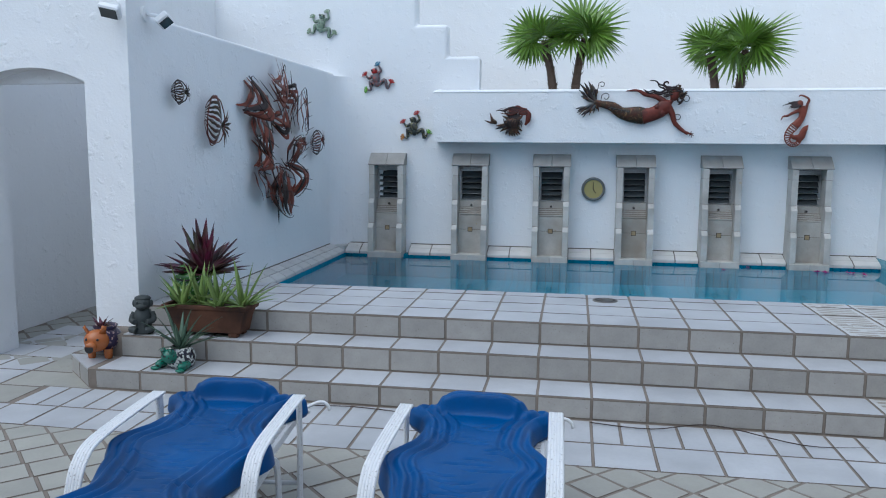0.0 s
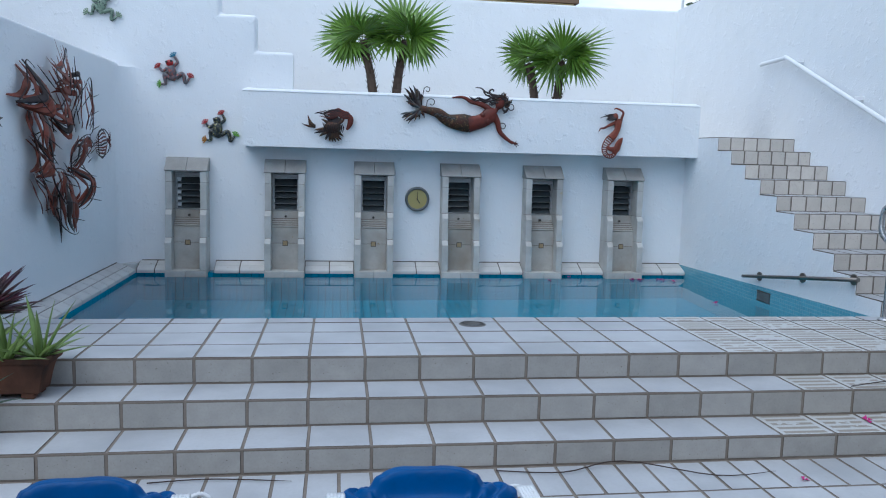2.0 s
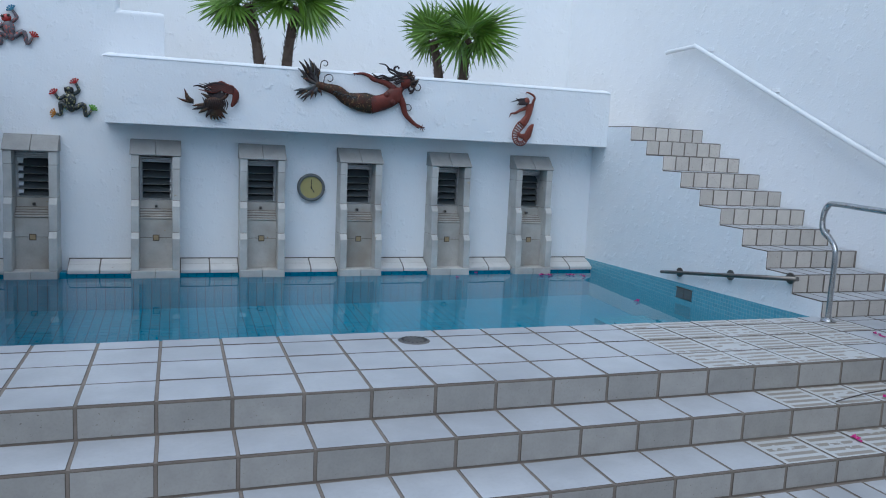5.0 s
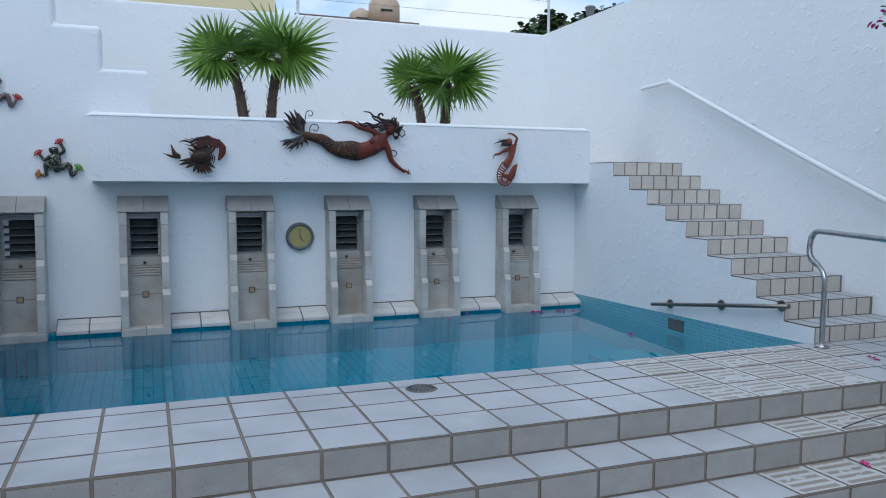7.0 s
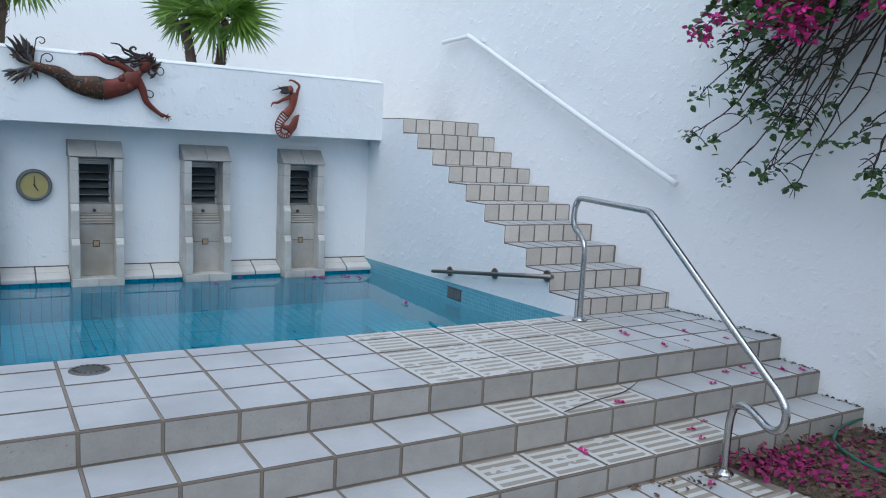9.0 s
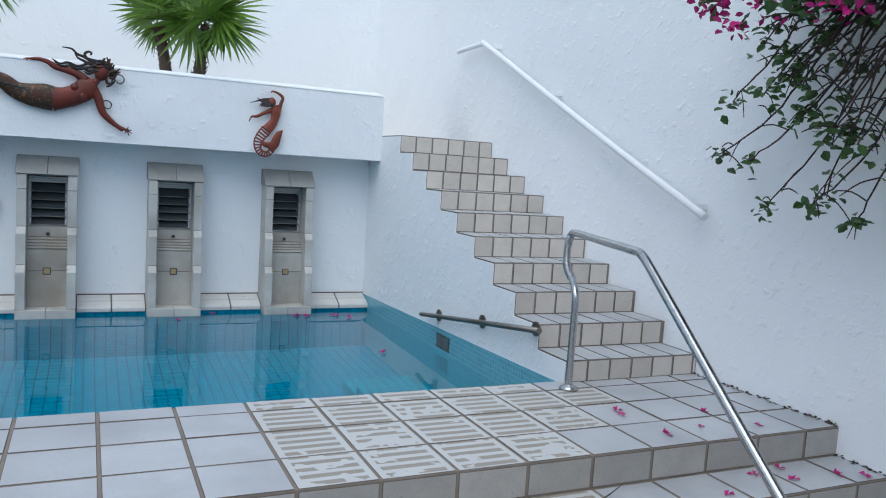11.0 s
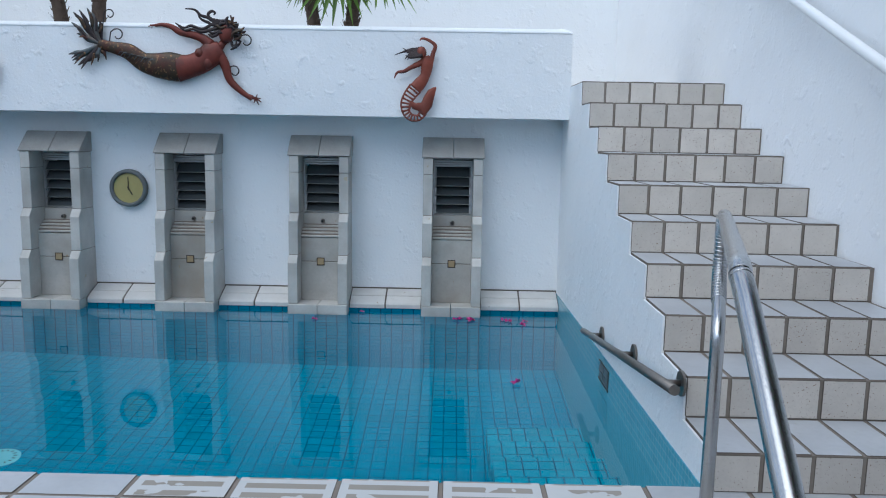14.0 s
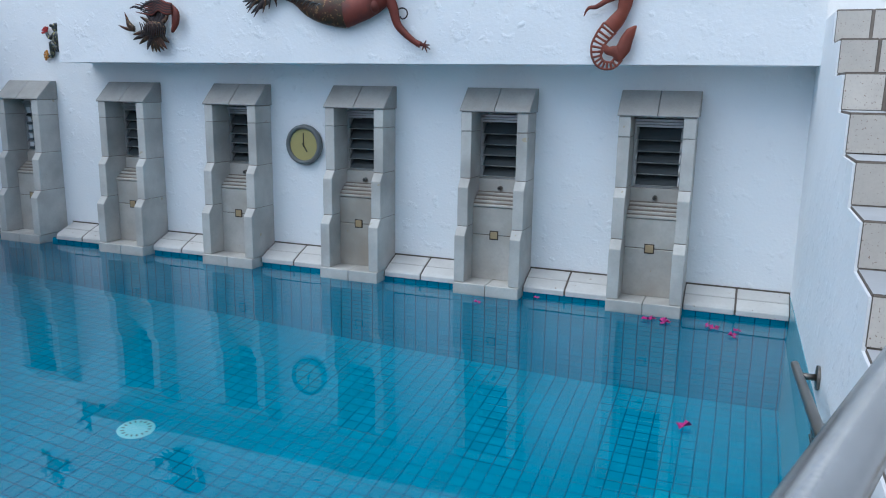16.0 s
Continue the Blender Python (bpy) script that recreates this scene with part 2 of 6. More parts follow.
# ---- mesh building ----
class Build:
    """Gathers faces of one mesh."""

    def __init__(self):
        self.v, self.f, self.m, self.s = [], [], [], []

    def add(self, vs, fs, mat=0, smooth=False):
        k = len(self.v)
        self.v += [tuple(p) for p in vs]
        for f in fs:
            self.f.append([k + i for i in f])
            self.m.append(mat)
            self.s.append(smooth)
        return self

    def box(self, x0, x1, y0, y1, z0, z1, mat=0, c=0.0, at=None):
        """A box, its edges cut by c."""
        lo, hi = (min(x0, x1), min(y0, y1), min(z0, z1)), (max(x0, x1), max(y0, y1), max(z0, z1))
        at = at or Matrix.Identity(4)
        if c <= 0:
            vs = [(x, y, z) for x in (lo[0], hi[0]) for y in (lo[1], hi[1]) for z in (lo[2], hi[2])]
            fs = [(0, 1, 3, 2), (4, 6, 7, 5), (0, 4, 5, 1), (2, 3, 7, 6), (0, 2, 6, 4), (1, 5, 7, 3)]
            return self.add([at @ Vector(p) for p in vs], fs, mat)
        idx, vs = {}, []
        for sx in (0, 1):
            for sy in (0, 1):
                for sz in (0, 1):
                    s = (sx, sy, sz)
                    for a in range(3):
                        p = [(hi if s[i] else lo)[i] + (0 if i == a else (-c if s[i] else c)) for i in range(3)]
                        idx[(s, a)] = len(vs)
                        vs.append(at @ Vector(p))
        fs = []
        for a in range(3):
            b, d = (a + 1) % 3, (a + 2) % 3
            for s in (0, 1):
                quad = []
                for sb, sd in ((0, 0), (1, 0), (1, 1), (0, 1)):
                    k = [0, 0, 0]
                    k[a], k[b], k[d] = s, sb, sd
                    quad.append(idx[(tuple(k), a)])
                fs.append(quad if s else quad[::-1])
            for sb in (0, 1):
                for sd in (0, 1):
                    k0, k1 = [0, 0, 0], [0, 0, 0]
                    k0[a], k1[a] = 0, 1
                    k0[b] = k1[b] = sb
                    k0[d] = k1[d] = sd
                    q = [idx[(tuple(k0), b)], idx[(tuple(k1), b)], idx[(tuple(k1), d)], idx[(tuple(k0), d)]]
                    fs.append(q if sb == sd else q[::-1])
        for sx in (0, 1):
            for sy in (0, 1):
                for sz in (0, 1):
                    t = [idx[((sx, sy, sz), a)] for a in range(3)]
                    fs.append(t if (sx + sy + sz) % 2 else t[::-1])
        return self.add(vs, fs, mat)

    def prism(self, pts, axis, a, b, mat=0, at=None):
        """A closed 2D outline drawn out along an axis from a to b."""
        n = len(pts)

        def place(p, h):
            q = {"x": (h, p[0], p[1]), "y": (p[0], h, p[1]), "z": (p[0], p[1], h)}[axis]
            return (at @ Vector(q)) if at else q
        vs = [place(p, a) for p in pts] + [place(p, b) for p in pts]
        fs = [tuple(range(n))[::-1], tuple(range(n, 2 * n))] + [(i, (i + 1) % n, n + (i + 1) % n, n + i) for i in range(n)]
        return self.add(vs, fs, mat)

    def tube(self, pts, r, seg=8, mat=0, flat=1.0, up=None, smooth=True):
        """A tube through points; r is a number or one a point. flat squeezes it along up."""
        pts = [Vector(p) for p in pts]
        rs = r if isinstance(r, (list, tuple)) else [r] * len(pts)
        vs, prev = [], None
        for i, p in enumerate(pts):
            d = (pts[min(i + 1, len(pts) - 1)] - pts[max(i - 1, 0)])
            d = d.normalized() if d.length > 1e-9 else Vector((0, 0, 1))
            ref = Vector(up) if up else (prev if prev is not None else (Vector((0, 0, 1)) if abs(d.z) < 0.9 else Vector((1, 0, 0))))
            side = d.cross(ref)
            if side.length < 1e-6:
                side = d.cross(Vector((0.3, 0.8, 0.5)))
            side.normalize()
            nrm = side.cross(d).normalized()
            prev = nrm
            for k in range(seg):
                a = 2 * math.pi * k / seg
                vs.append(p + side * math.cos(a) * rs[i] + nrm * math.sin(a) * rs[i] * flat)
        n = len(pts)
        fs = [(i * seg + k, i * seg + (k + 1) % seg, (i + 1) * seg + (k + 1) % seg, (i + 1) * seg + k) for i in range(n - 1) for k in range(seg)]
        self.add(vs, fs, mat, smooth)
        k0 = len(self.v) - n * seg
        for f in (list(range(seg))[::-1], list(range((n - 1) * seg, n * seg))):
            self.f.append([k0 + i for i in f])
            self.m.append(mat)
            self.s.append(False)
        return self

    def ball(self, c, r, mat=0, seg=12, rings=8, at=None, smooth=True):
        """An ellipsoid."""
        rx, ry, rz = r if isinstance(r, (list, tuple)) else (r, r, r)
        at = at or Matrix.Identity(4)
        vs = [(0, 0, rz)]
        for i in range(1, rings):
            a = math.pi * i / rings
            vs += [(rx * math.sin(a) * math.cos(2 * math.pi * k / seg), ry * math.sin(a) * math.sin(2 * math.pi * k / seg), rz * math.cos(a)) for k in range(seg)]
        vs.append((0, 0, -rz))
        fs = [(0, 1 + k, 1 + (k + 1) % seg) for k in range(seg)]
        for i in range(rings - 2):
            fs += [(1 + i * seg + k, 1 + (i + 1) * seg + k, 1 + (i + 1) * seg + (k + 1) % seg, 1 + i * seg + (k + 1) % seg) for k in range(seg)]
        e = len(vs) - 1
        fs += [(e, 1 + (rings - 2) * seg + (k + 1) % seg, 1 + (rings - 2) * seg + k) for k in range(seg)]
        return self.add([Vector(c) + (at.to_3x3() @ Vector(p)) for p in vs], fs, mat, smooth)

    def lathe(self, prof, c, mat=0, seg=20, smooth=True):
        """A profile of (radius, height) turned about the vertical through c."""
        vs = [(c[0] + r * math.cos(2 * math.pi * k / seg), c[1] + r * math.sin(2 * math.pi * k / seg), c[2] + h) for r, h in prof for k in range(seg)]
        n = len(prof)
        fs = [(i * seg + k, i * seg + (k + 1) % seg, (i + 1) * seg + (k + 1) % seg, (i + 1) * seg + k) for i in range(n - 1) for k in range(seg)]
        self.add(vs, fs, mat, smooth)
        return self.add([], [])

    def mesh(self, name, mats, normals=True, bevel=0.0, segments=3, above=-99.0):
        me = bpy.data.meshes.new(name)
        me.from_pydata(self.v, [], self.f)
        for m in (mats if isinstance(mats, (list, tuple)) else [mats]):
            me.materials.append(m)
        me.polygons.foreach_set("material_index", self.m)
        me.polygons.foreach_set("use_smooth", self.s)
        if normals or bevel:
            bm = bmesh.new()
            bm.from_mesh(me)
            if bevel:
                bmesh.ops.remove_doubles(bm, verts=bm.verts[:], dist=1e-5)
                bmesh.ops.bevel(bm, geom=[e for e in bm.edges if min(v.co.z for v in e.verts) > above], offset=bevel, segments=segments, affect="EDGES", profile=0.5)
            bmesh.ops.recalc_face_normals(bm, faces=bm.faces[:])
            bm.to_mesh(me)
            bm.free()
        me.update()
        return me

    def thing(self, name, mats, label="", category="", group="", kind="", parent=None, at=None, **kw):
        ob = new(name, self.mesh(name, mats, **kw))
        if at:
            ob.matrix_world = at
        if parent:
            ob.parent = parent
        return tagged(ob, label, category, group, kind)


def part(name, build, mats, parent, label="", at=None, **kw):
    ob = new(name, build.mesh(name, mats, **kw))
    ob.parent = parent
    if at:
        ob.matrix_local = at
    if label:
        ob["label"] = label
    return ob


def empty(name, at, label, category, group="", kind=""):
    ob = new(name)
    ob.matrix_world = at
    ob.empty_display_size = 0.1
    return tagged(ob, label, category, group, kind)


# ---- levels and lines of the place ----
DECK, MID, LOW, PATIO, WATERZ = 0.465, 0.31, 0.155, 0.02, 0.228
N_DECK, N_MID, N_LOW = -4.70, -5.01, -5.33
POOL_Y0, POOL_X0, POOL_X1 = -3.635, -0.33, 6.236
LEFT, STAIR_X0 = -0.53, 6.236
P, J0 = 0.3283, 1.100
BACK_Y, BACK_TOP = 2.45, 3.97
POOL_FLOOR = -1.20


def right_wall_x(y):
    return 7.175 + (-y - 0.8) * 0.020


# ---- structure ----
g = Build()
g.prism([(-40, -40), (60, -40), (60, 90), (-40, 90)], "z", -1.55, -1.5)
g.thing("ground", SOIL, "bare earth under the whole place", kind="structure")

patio = Build()
patio.prism([(-6, -16), (12, -16), (12, N_LOW + 0.012), (-0.53, N_LOW + 0.012), (-0.93, N_LOW + 0.4), (-0.93, 3), (-6, 3)], "z", -0.3, PATIO - 0.003)
patio = patio.thing("patio_floor", GROUT, "tiled patio floor with brown grout", kind="structure")

steps = Build()
steps.box(-0.79, 9.0, N_DECK + 0.003, POOL_Y0 - 0.004, -0.3, DECK - 0.003)
steps.box(-0.79, 9.0, N_MID + 0.003, N_DECK + 0.003, -0.3, MID - 0.003)
steps.prism([(-0.575, N_LOW + 0.003), (9.0, N_LOW + 0.003), (9.0, N_MID + 0.003), (-0.80, N_MID + 0.003), (-0.93, N_MID + 0.06), (-0.93, N_LOW + 0.33)], "z", -0.3, LOW - 0.003)
steps = steps.thing("pool_steps", GROUT, "three broad tiled steps up to the pool deck", kind="structure")

basin = Build()
basin.box(POOL_X0 - 0.3, POOL_X1 + 0.1, POOL_Y0 - 0.3, 0.0, POOL_FLOOR - 0.2, POOL_FLOOR)
basin.box(POOL_X0 - 0.2, POOL_X0 - 0.004, POOL_Y0, 0.0, POOL_FLOOR, 0.256)
basin.box(POOL_X0 - 0.004, POOL_X1 - 0.014, -0.170, 0.0, POOL_FLOOR, 0.256)
basin.box(POOL_X0 - 0.2, POOL_X1, POOL_Y0 - 0.011, POOL_Y0 + 0.0, POOL_FLOOR, DECK - 0.02)
flight = Build()
for k in range(6):
    flight.box(5.63, POOL_X1, -3.60 if k == 0 else -3.56 + 0.37 * k, -3.19 + 0.37 * k, POOL_FLOOR, -0.05 - 0.19 * k)
# paler than the basin mosaic: light kept in shallower water, put into the colour
flight.thing("pool_entry_steps", grid_tiles("depth_lightened_mosaic", (0.012, 0.32, 0.44), (0.006, 0.09, 0.16), 0.085, 0.008), "blue tiled steps under the water, coloured paler for the shallower depth", kind="structure")
basin = basin.thing("pool_basin", MOSAIC, "pool basin lined with small blue tiles", kind="structure")

water = Build()
water.add([(POOL_X0, POOL_Y0, WATERZ), (POOL_X1, POOL_Y0, WATERZ), (POOL_X1, -0.165, WATERZ), (POOL_X0, -0.165, WATERZ)], [(0, 1, 2, 3)])
water = water.thing("pool_water", WATER, "calm clear blue pool water", kind="structure", normals=False)
water.visible_shadow = False

# north wall with six openings for the louvres
NW = 0.45
NX = [c - NW / 2 for c in (0.290, 1.318, 2.341, 3.366, 4.379, 5.392)]
WO0, WO1, WZ0, WZ1 = 0.070, 0.380, 0.965, 1.398
nw = Build()
T = 0.22
nw.box(-3.2, 6.26, 0, T, -0.3, WZ0)
edges = [-3.2] + [v for x in NX for v in (x + WO0, x + WO1)] + [6.26]
for i in range(0, len(edges), 2):
    nw.box(edges[i], edges[i + 1], 0, T, WZ0, WZ1)
nw.box(0.80, 6.26, 0, T, WZ1, 1.95)
wall_north = nw.thing("wall_north", WHITE, "white stucco wall behind the pool", kind="structure", normals=True)
# added dark sheet: paints the unlit depth seen between the slats
Build().box(-0.1, 6.0, T + 0.20, T + 0.25, 0.6, 1.7).thing("wall_plant_room", LOUVRESHADE, "dark sheet standing in for the shade behind the louvres", kind="structure")
up = Build()
up.prism([(-3.2, WZ1), (0.80, WZ1), (0.80, 1.95), (1.398, 1.95), (1.398, 2.79), (0.985, 2.79), (0.985, 3.19), (0.587, 3.19), (0.587, 3.62), (0.13, 3.64), (0.13, 4.3), (-3.2, 4.3)], "y", 0, T)
up.thing("wall_stepped", WHITE, "white parapet wall stepping down in rounded steps", kind="structure", bevel=0.045, segments=4, above=1.96)

# planter box above the niches
PX0, PX1, PY0, PY1, PZ = 0.862, 6.231, -0.317, 0.60, 2.352
ring = [(PX0, PY0), (PX1, PY0), (PX1, PY1), (PX0, PY1)]
inner = [(PX0 + 0.14, PY0 + 0.14), (PX1 - 0.14, PY0 + 0.14), (PX1 - 0.14, PY1 - 0.14), (PX0 + 0.14, PY1 - 0.14)]
plo = Build()
plo.add([(x, y, z) for z, ps in ((1.71, ring), (PZ, ring), (PZ, inner), (2.22, inner)) for x, y in ps],
        [(3, 2, 1, 0)] + [(4 * i + k, 4 * i + (k + 1) % 4, 4 * i + 4 + (k + 1) % 4, 4 * i + 4 + k) for i in range(3) for k in range(4)] + [(12, 13, 14, 15)])
plo.thing("wall_planter", WHITE, "long white stucco planter box jutting over the niches", kind="structure", bevel=0.04, segments=5, above=2.0)

Build().box(LEFT - 0.26, LEFT, -4.50, T, -0.3, 2.60).thing("wall_left", WHITE, "white stucco wall with metal fish on it", kind="structure", bevel=0.03, segments=4, above=2.0)
fil = Build()
R = 0.28
pts = [(LEFT - 0.05, 0.05)] + [(LEFT + R - R * math.cos(a) , -R + R * math.sin(a)) for a in [math.pi / 2 * i / 10 for i in range(11)]][::-1] 
pts = [(LEFT - 0.02, 0.02), (LEFT + R, 0.02)] + [(LEFT + R - R * math.cos(math.pi / 2 - math.pi / 2 * i / 10), -R + R * math.sin(math.pi / 2 - math.pi / 2 * i / 10)) for i in range(11)] + [(LEFT - 0.02, -R)]
fil.prism(pts, "z", 0.0, 2.55)
fil.thing("wall_corner_fillet", WHITE, "rounded inner corner of the white walls", kind="structure")

# arch wall
ar = Build()
arch = [(-0.882, -0.3), (-0.882, 2.10)]
for i in range(1, 14):
    x = -0.882 - 0.876 * i / 14
    arch.append((x, 2.10 + 0.10 * (1 - ((x + 1.32) / 0.438) ** 2)))
arch += [(-1.758, 2.10), (-1.758, -0.3), (-3.2, -0.3), (-3.2, 3.2), (LEFT, 3.2), (LEFT, -0.3)]
ar.prism(arch, "y", -4.753, -4.5)
ar.box(-1.80, -0.86, -4.60, -4.52, 2.098, 2.3)
ar.thing("wall_arch", WHITE, "white wall with a shallow arched passage", kind="structure")
Build().box(-2.5, -2.15, -4.9, 0.0, -0.3, 3.6).thing("wall_passage", WHITE, "white wall of the passage behind the arch", kind="structure")

# back and right walls
Build().box(-3.2, 9, BACK_Y, BACK_Y + 0.25, -0.3, BACK_TOP).thing("wall_back", WHITE, "high white garden wall behind the palms", kind="structure", bevel=0.03, segments=3)
rw = Build()
ys = [BACK_Y + 0.1, -0.8, -8.0, -14.0]
rw.add([(right_wall_x(y) + d, y, z) for y in ys for d, z in ((0, -0.3), (0, BACK_TOP + 0.01 + (0.025 * (BACK_Y - y))), (0.3, BACK_TOP + 0.01 + 0.025 * (BACK_Y - y)), (0.3, -0.3))],
       [(4 * i + k, 4 * i + (k + 1) % 4, 4 * i + 4 + (k + 1) % 4, 4 * i + 4 + k) for i in range(3) for k in range(4)] + [(0, 3, 2, 1), (12, 13, 14, 15)])
rw.thing("wall_right", WHITE, "high white stucco wall beside the stairs", kind="structure")
Build().box(0.3, 8, T + 0.001, BACK_Y, 1.75, 1.945).thing("terrace", STAIRTILE, "terrace behind the planter", kind="structure")

# unseen walls added to close the place; their heights set the sky light
Build().box(-6, 12, -11.6, -11.3, -0.3, 3.6).thing("wall_house", WHITE, "unseen plain white wall that holds back low sky light", kind="structure")
Build().box(-6.3, -6, -14, 3, -0.3, 2.3).thing("wall_west", WHITE, "unseen plain white side wall, kept low to let sky light in", kind="structure")

# stair body
SR, ST = 0.1508, 0.3185
TOPY, TOPZ = -0.80, 1.953
sb = Build()
prof = [(0.0, -0.3), (0.0, TOPZ - 0.003), (TOPY + 0.003, TOPZ - 0.003)]
for k in range(10):
    y = TOPY - ST * k + 0.003
    z = TOPZ - SR * (k + 1) - 0.003
    prof.append((y, max(z, DECK - 0.004)))
    if k < 9:
        prof.append((y - ST, z))
prof += [(TOPY - ST * 9 + 0.003, -0.3)]
sb.prism(prof, "x", STAIR_X0 + 0.004, 7.6)
sb.thing("staircase", GROUT, "tiled staircase up the right wall", kind="structure")
# stucco flank of the stairs
fl = Build()
prof = [(0.0, 0.30), (0.0, TOPZ), (TOPY + 0.5, TOPZ), (TOPY + 0.5, TOPZ - 0.010), (TOPY + 0.004, TOPZ - 0.010)]
for k in range(10):
    y = TOPY - ST * k
    z = TOPZ - SR * (k + 1)
    prof.append((y + 0.004, max(z, DECK) - 0.010))
    if k < 9:
        prof.append((y - ST + 0.004, z - 0.010))
prof += [(-3.66, 0.40)]
fl.prism(prof, "x", STAIR_X0 - 0.008, STAIR_X0 + 0.003)
wall_stair = fl.thing("wall_stair_flank", WHITE, "white stucco side of the staircase", kind="structure")
bd = Build()
bd.prism([(POOL_Y0 - 0.05, POOL_FLOOR), (0.0, POOL_FLOOR), (0.0, 0.362), (POOL_Y0 - 0.03, 0.452)], "x", STAIR_X0 - 0.012, STAIR_X0 + 0.003)
bd.thing("pool_band", BANDMOSAIC, "pale blue mosaic band along the stair wall", kind="structure")


# ---- things: materials ----
RUST = material("rusty_painted_metal", (0.16, 0.030, 0.018), rough=0.45, metal=0.35, dark=(0.05, 0.025, 0.02), var=0.5, scale=26, bump=0.2, bscale=120)
DARKMETAL = material("blackened_metal", (0.035, 0.025, 0.025), rough=0.45, metal=0.5, var=0.3, scale=30)
OLIVEMETAL = material("olive_bronze_metal", (0.050, 0.036, 0.022), rough=0.4, metal=0.5, dark=(0.10, 0.020, 0.012), var=0.5, scale=30, spot=((0.20, 0.11, 0.05), 60, 0.60))
STEEL = material("brushed_steel", (0.50, 0.50, 0.50), rough=0.24, metal=1.0, var=0.25, scale=18, bump=0.05, bscale=150)
DULLSTEEL = material("dull_steel", (0.22, 0.20, 0.18), rough=0.35, metal=0.9, var=0.3, scale=20)
WHITEPAINT = material("white_gloss_paint", (0.78, 0.79, 0.80), rough=0.4)
WORNWHITE = material("chipped_white_paint", (0.74, 0.75, 0.76), rough=0.5, var=0.1, scale=20, spot=((0.36, 0.35, 0.34), 130, 0.64), bump=0.2, bscale=60)
BLUE = material("blue_moulded_foam", (0.0, 0.075, 0.26), rough=0.42, spec=0.22, dark=(0.0, 0.036, 0.13), var=0.3, scale=7, bump=0.1, bscale=90)
GLASS_DARK = material("smoky_louvre_glass", (0.06, 0.07, 0.075), rough=0.18, spec=0.9)
ALU = material("aluminium", (0.5, 0.5, 0.5), rough=0.4, metal=0.8)
BLACK = material("black_paint", (0.02, 0.02, 0.02), rough=0.5)
CLOCKFACE = material("yellowed_dial", (0.40, 0.34, 0.13), rough=0.5, var=0.15, scale=12)
CLOCKRIM = material("grey_rim", (0.13, 0.14, 0.14), rough=0.5)
TERRA = material("weathered_terracotta", (0.125, 0.058, 0.036), rough=0.95, spec=0.2, dark=(0.022, 0.018, 0.016), var=0.5, scale=12, bump=0.3, bscale=60)
ORANGE = material("orange_glazed_clay", (0.42, 0.13, 0.035), rough=0.25, var=0.25, scale=15)
COBALT = material("dark_painted_glaze", (0.030, 0.020, 0.06), rough=0.3, spot=((0.5, 0.35, 0.3), 55, 0.6))
CERGREEN = material("green_glazed_clay", (0.06, 0.18, 0.045), rough=0.25, var=0.4, scale=25, spot=((0.55, 0.6, 0.5), 48, 0.60))
TEAL = material("teal_glazed_clay", (0.015, 0.15, 0.10), rough=0.25, var=0.3, scale=20, spot=((0.02, 0.02, 0.02), 50, 0.58))
PATTERN = material("talavera_pattern", (0.02, 0.02, 0.03), rough=0.25, spot=((0.55, 0.56, 0.52), 42, 0.5))
STONE = material("dark_carved_stone", (0.045, 0.055, 0.055), rough=0.7, var=0.5, scale=20, bump=0.6, bscale=45)
ALOE = material("aloe_leaf", (0.22, 0.32, 0.09), rough=0.45, var=0.35, scale=30, island=0.2)
AGAVE = material("grey_green_leaf", (0.075, 0.13, 0.085), rough=0.5, var=0.3, scale=30, island=0.2)
PURPLE = material("purple_leaf", (0.10, 0.010, 0.035), rough=0.35, dark=(0.055, 0.07, 0.03), var=0.4, scale=22, island=0.35)
PALMLEAF = material("palm_leaf", (0.14, 0.25, 0.03), rough=0.38, var=0.3, scale=14, island=0.25, rnd=0.0)
PALMTRUNK = material("shaggy_palm_bark", (0.11, 0.075, 0.055), rough=0.95, var=0.6, scale=30, bump=0.8, bscale=80)
LEAF = material("bougainvillea_leaf", (0.045, 0.105, 0.022), rough=0.45, var=0.25, scale=20, island=0.4)
BRACT = material("magenta_bract", (0.46, 0.008, 0.18), rough=0.6, var=0.2, scale=30, island=0.3)
WILTED = material("wilted_bract", (0.21, 0.006, 0.085), rough=0.8, var=0.3, scale=30, island=0.4)
DRYBRACT = material("dry_bract", (0.11, 0.065, 0.045), rough=0.8, var=0.4, scale=30, island=0.4)
STEM = material("brown_stem", (0.055, 0.038, 0.032), rough=0.9, var=0.4, scale=30)
BARK = material("mottled_bark", (0.14, 0.12, 0.105), rough=0.95, dark=(0.025, 0.022, 0.02), var=0.6, scale=18, bump=1.0, bscale=40, bdist=0.015)
HOSE = material("green_hose", (0.01, 0.10, 0.06), rough=0.4)
FROGSKIN = [material("frog_black_pattern", (0.025, 0.03, 0.03), rough=0.25, spot=((0.42, 0.38, 0.16), 60, 0.60)),
            material("frog_grey_pattern", (0.10, 0.09, 0.10), rough=0.25, spot=((0.35, 0.10, 0.08), 60, 0.56)),
            material("frog_pale_green_pattern", (0.20, 0.27, 0.20), rough=0.25, spot=((0.04, 0.06, 0.05), 65, 0.56))]
PAINTS = {k: material("glaze_" + k, c, rough=0.25) for k, c in dict(red=(0.35, 0.02, 0.02), green=(0.13, 0.33, 0.03), orange=(0.42, 0.17, 0.02), blue=(0.05, 0.20, 0.30), pale=(0.25, 0.33, 0.22)).items()}
TANK = material("tan_plastic", (0.50, 0.38, 0.28), rough=0.5)
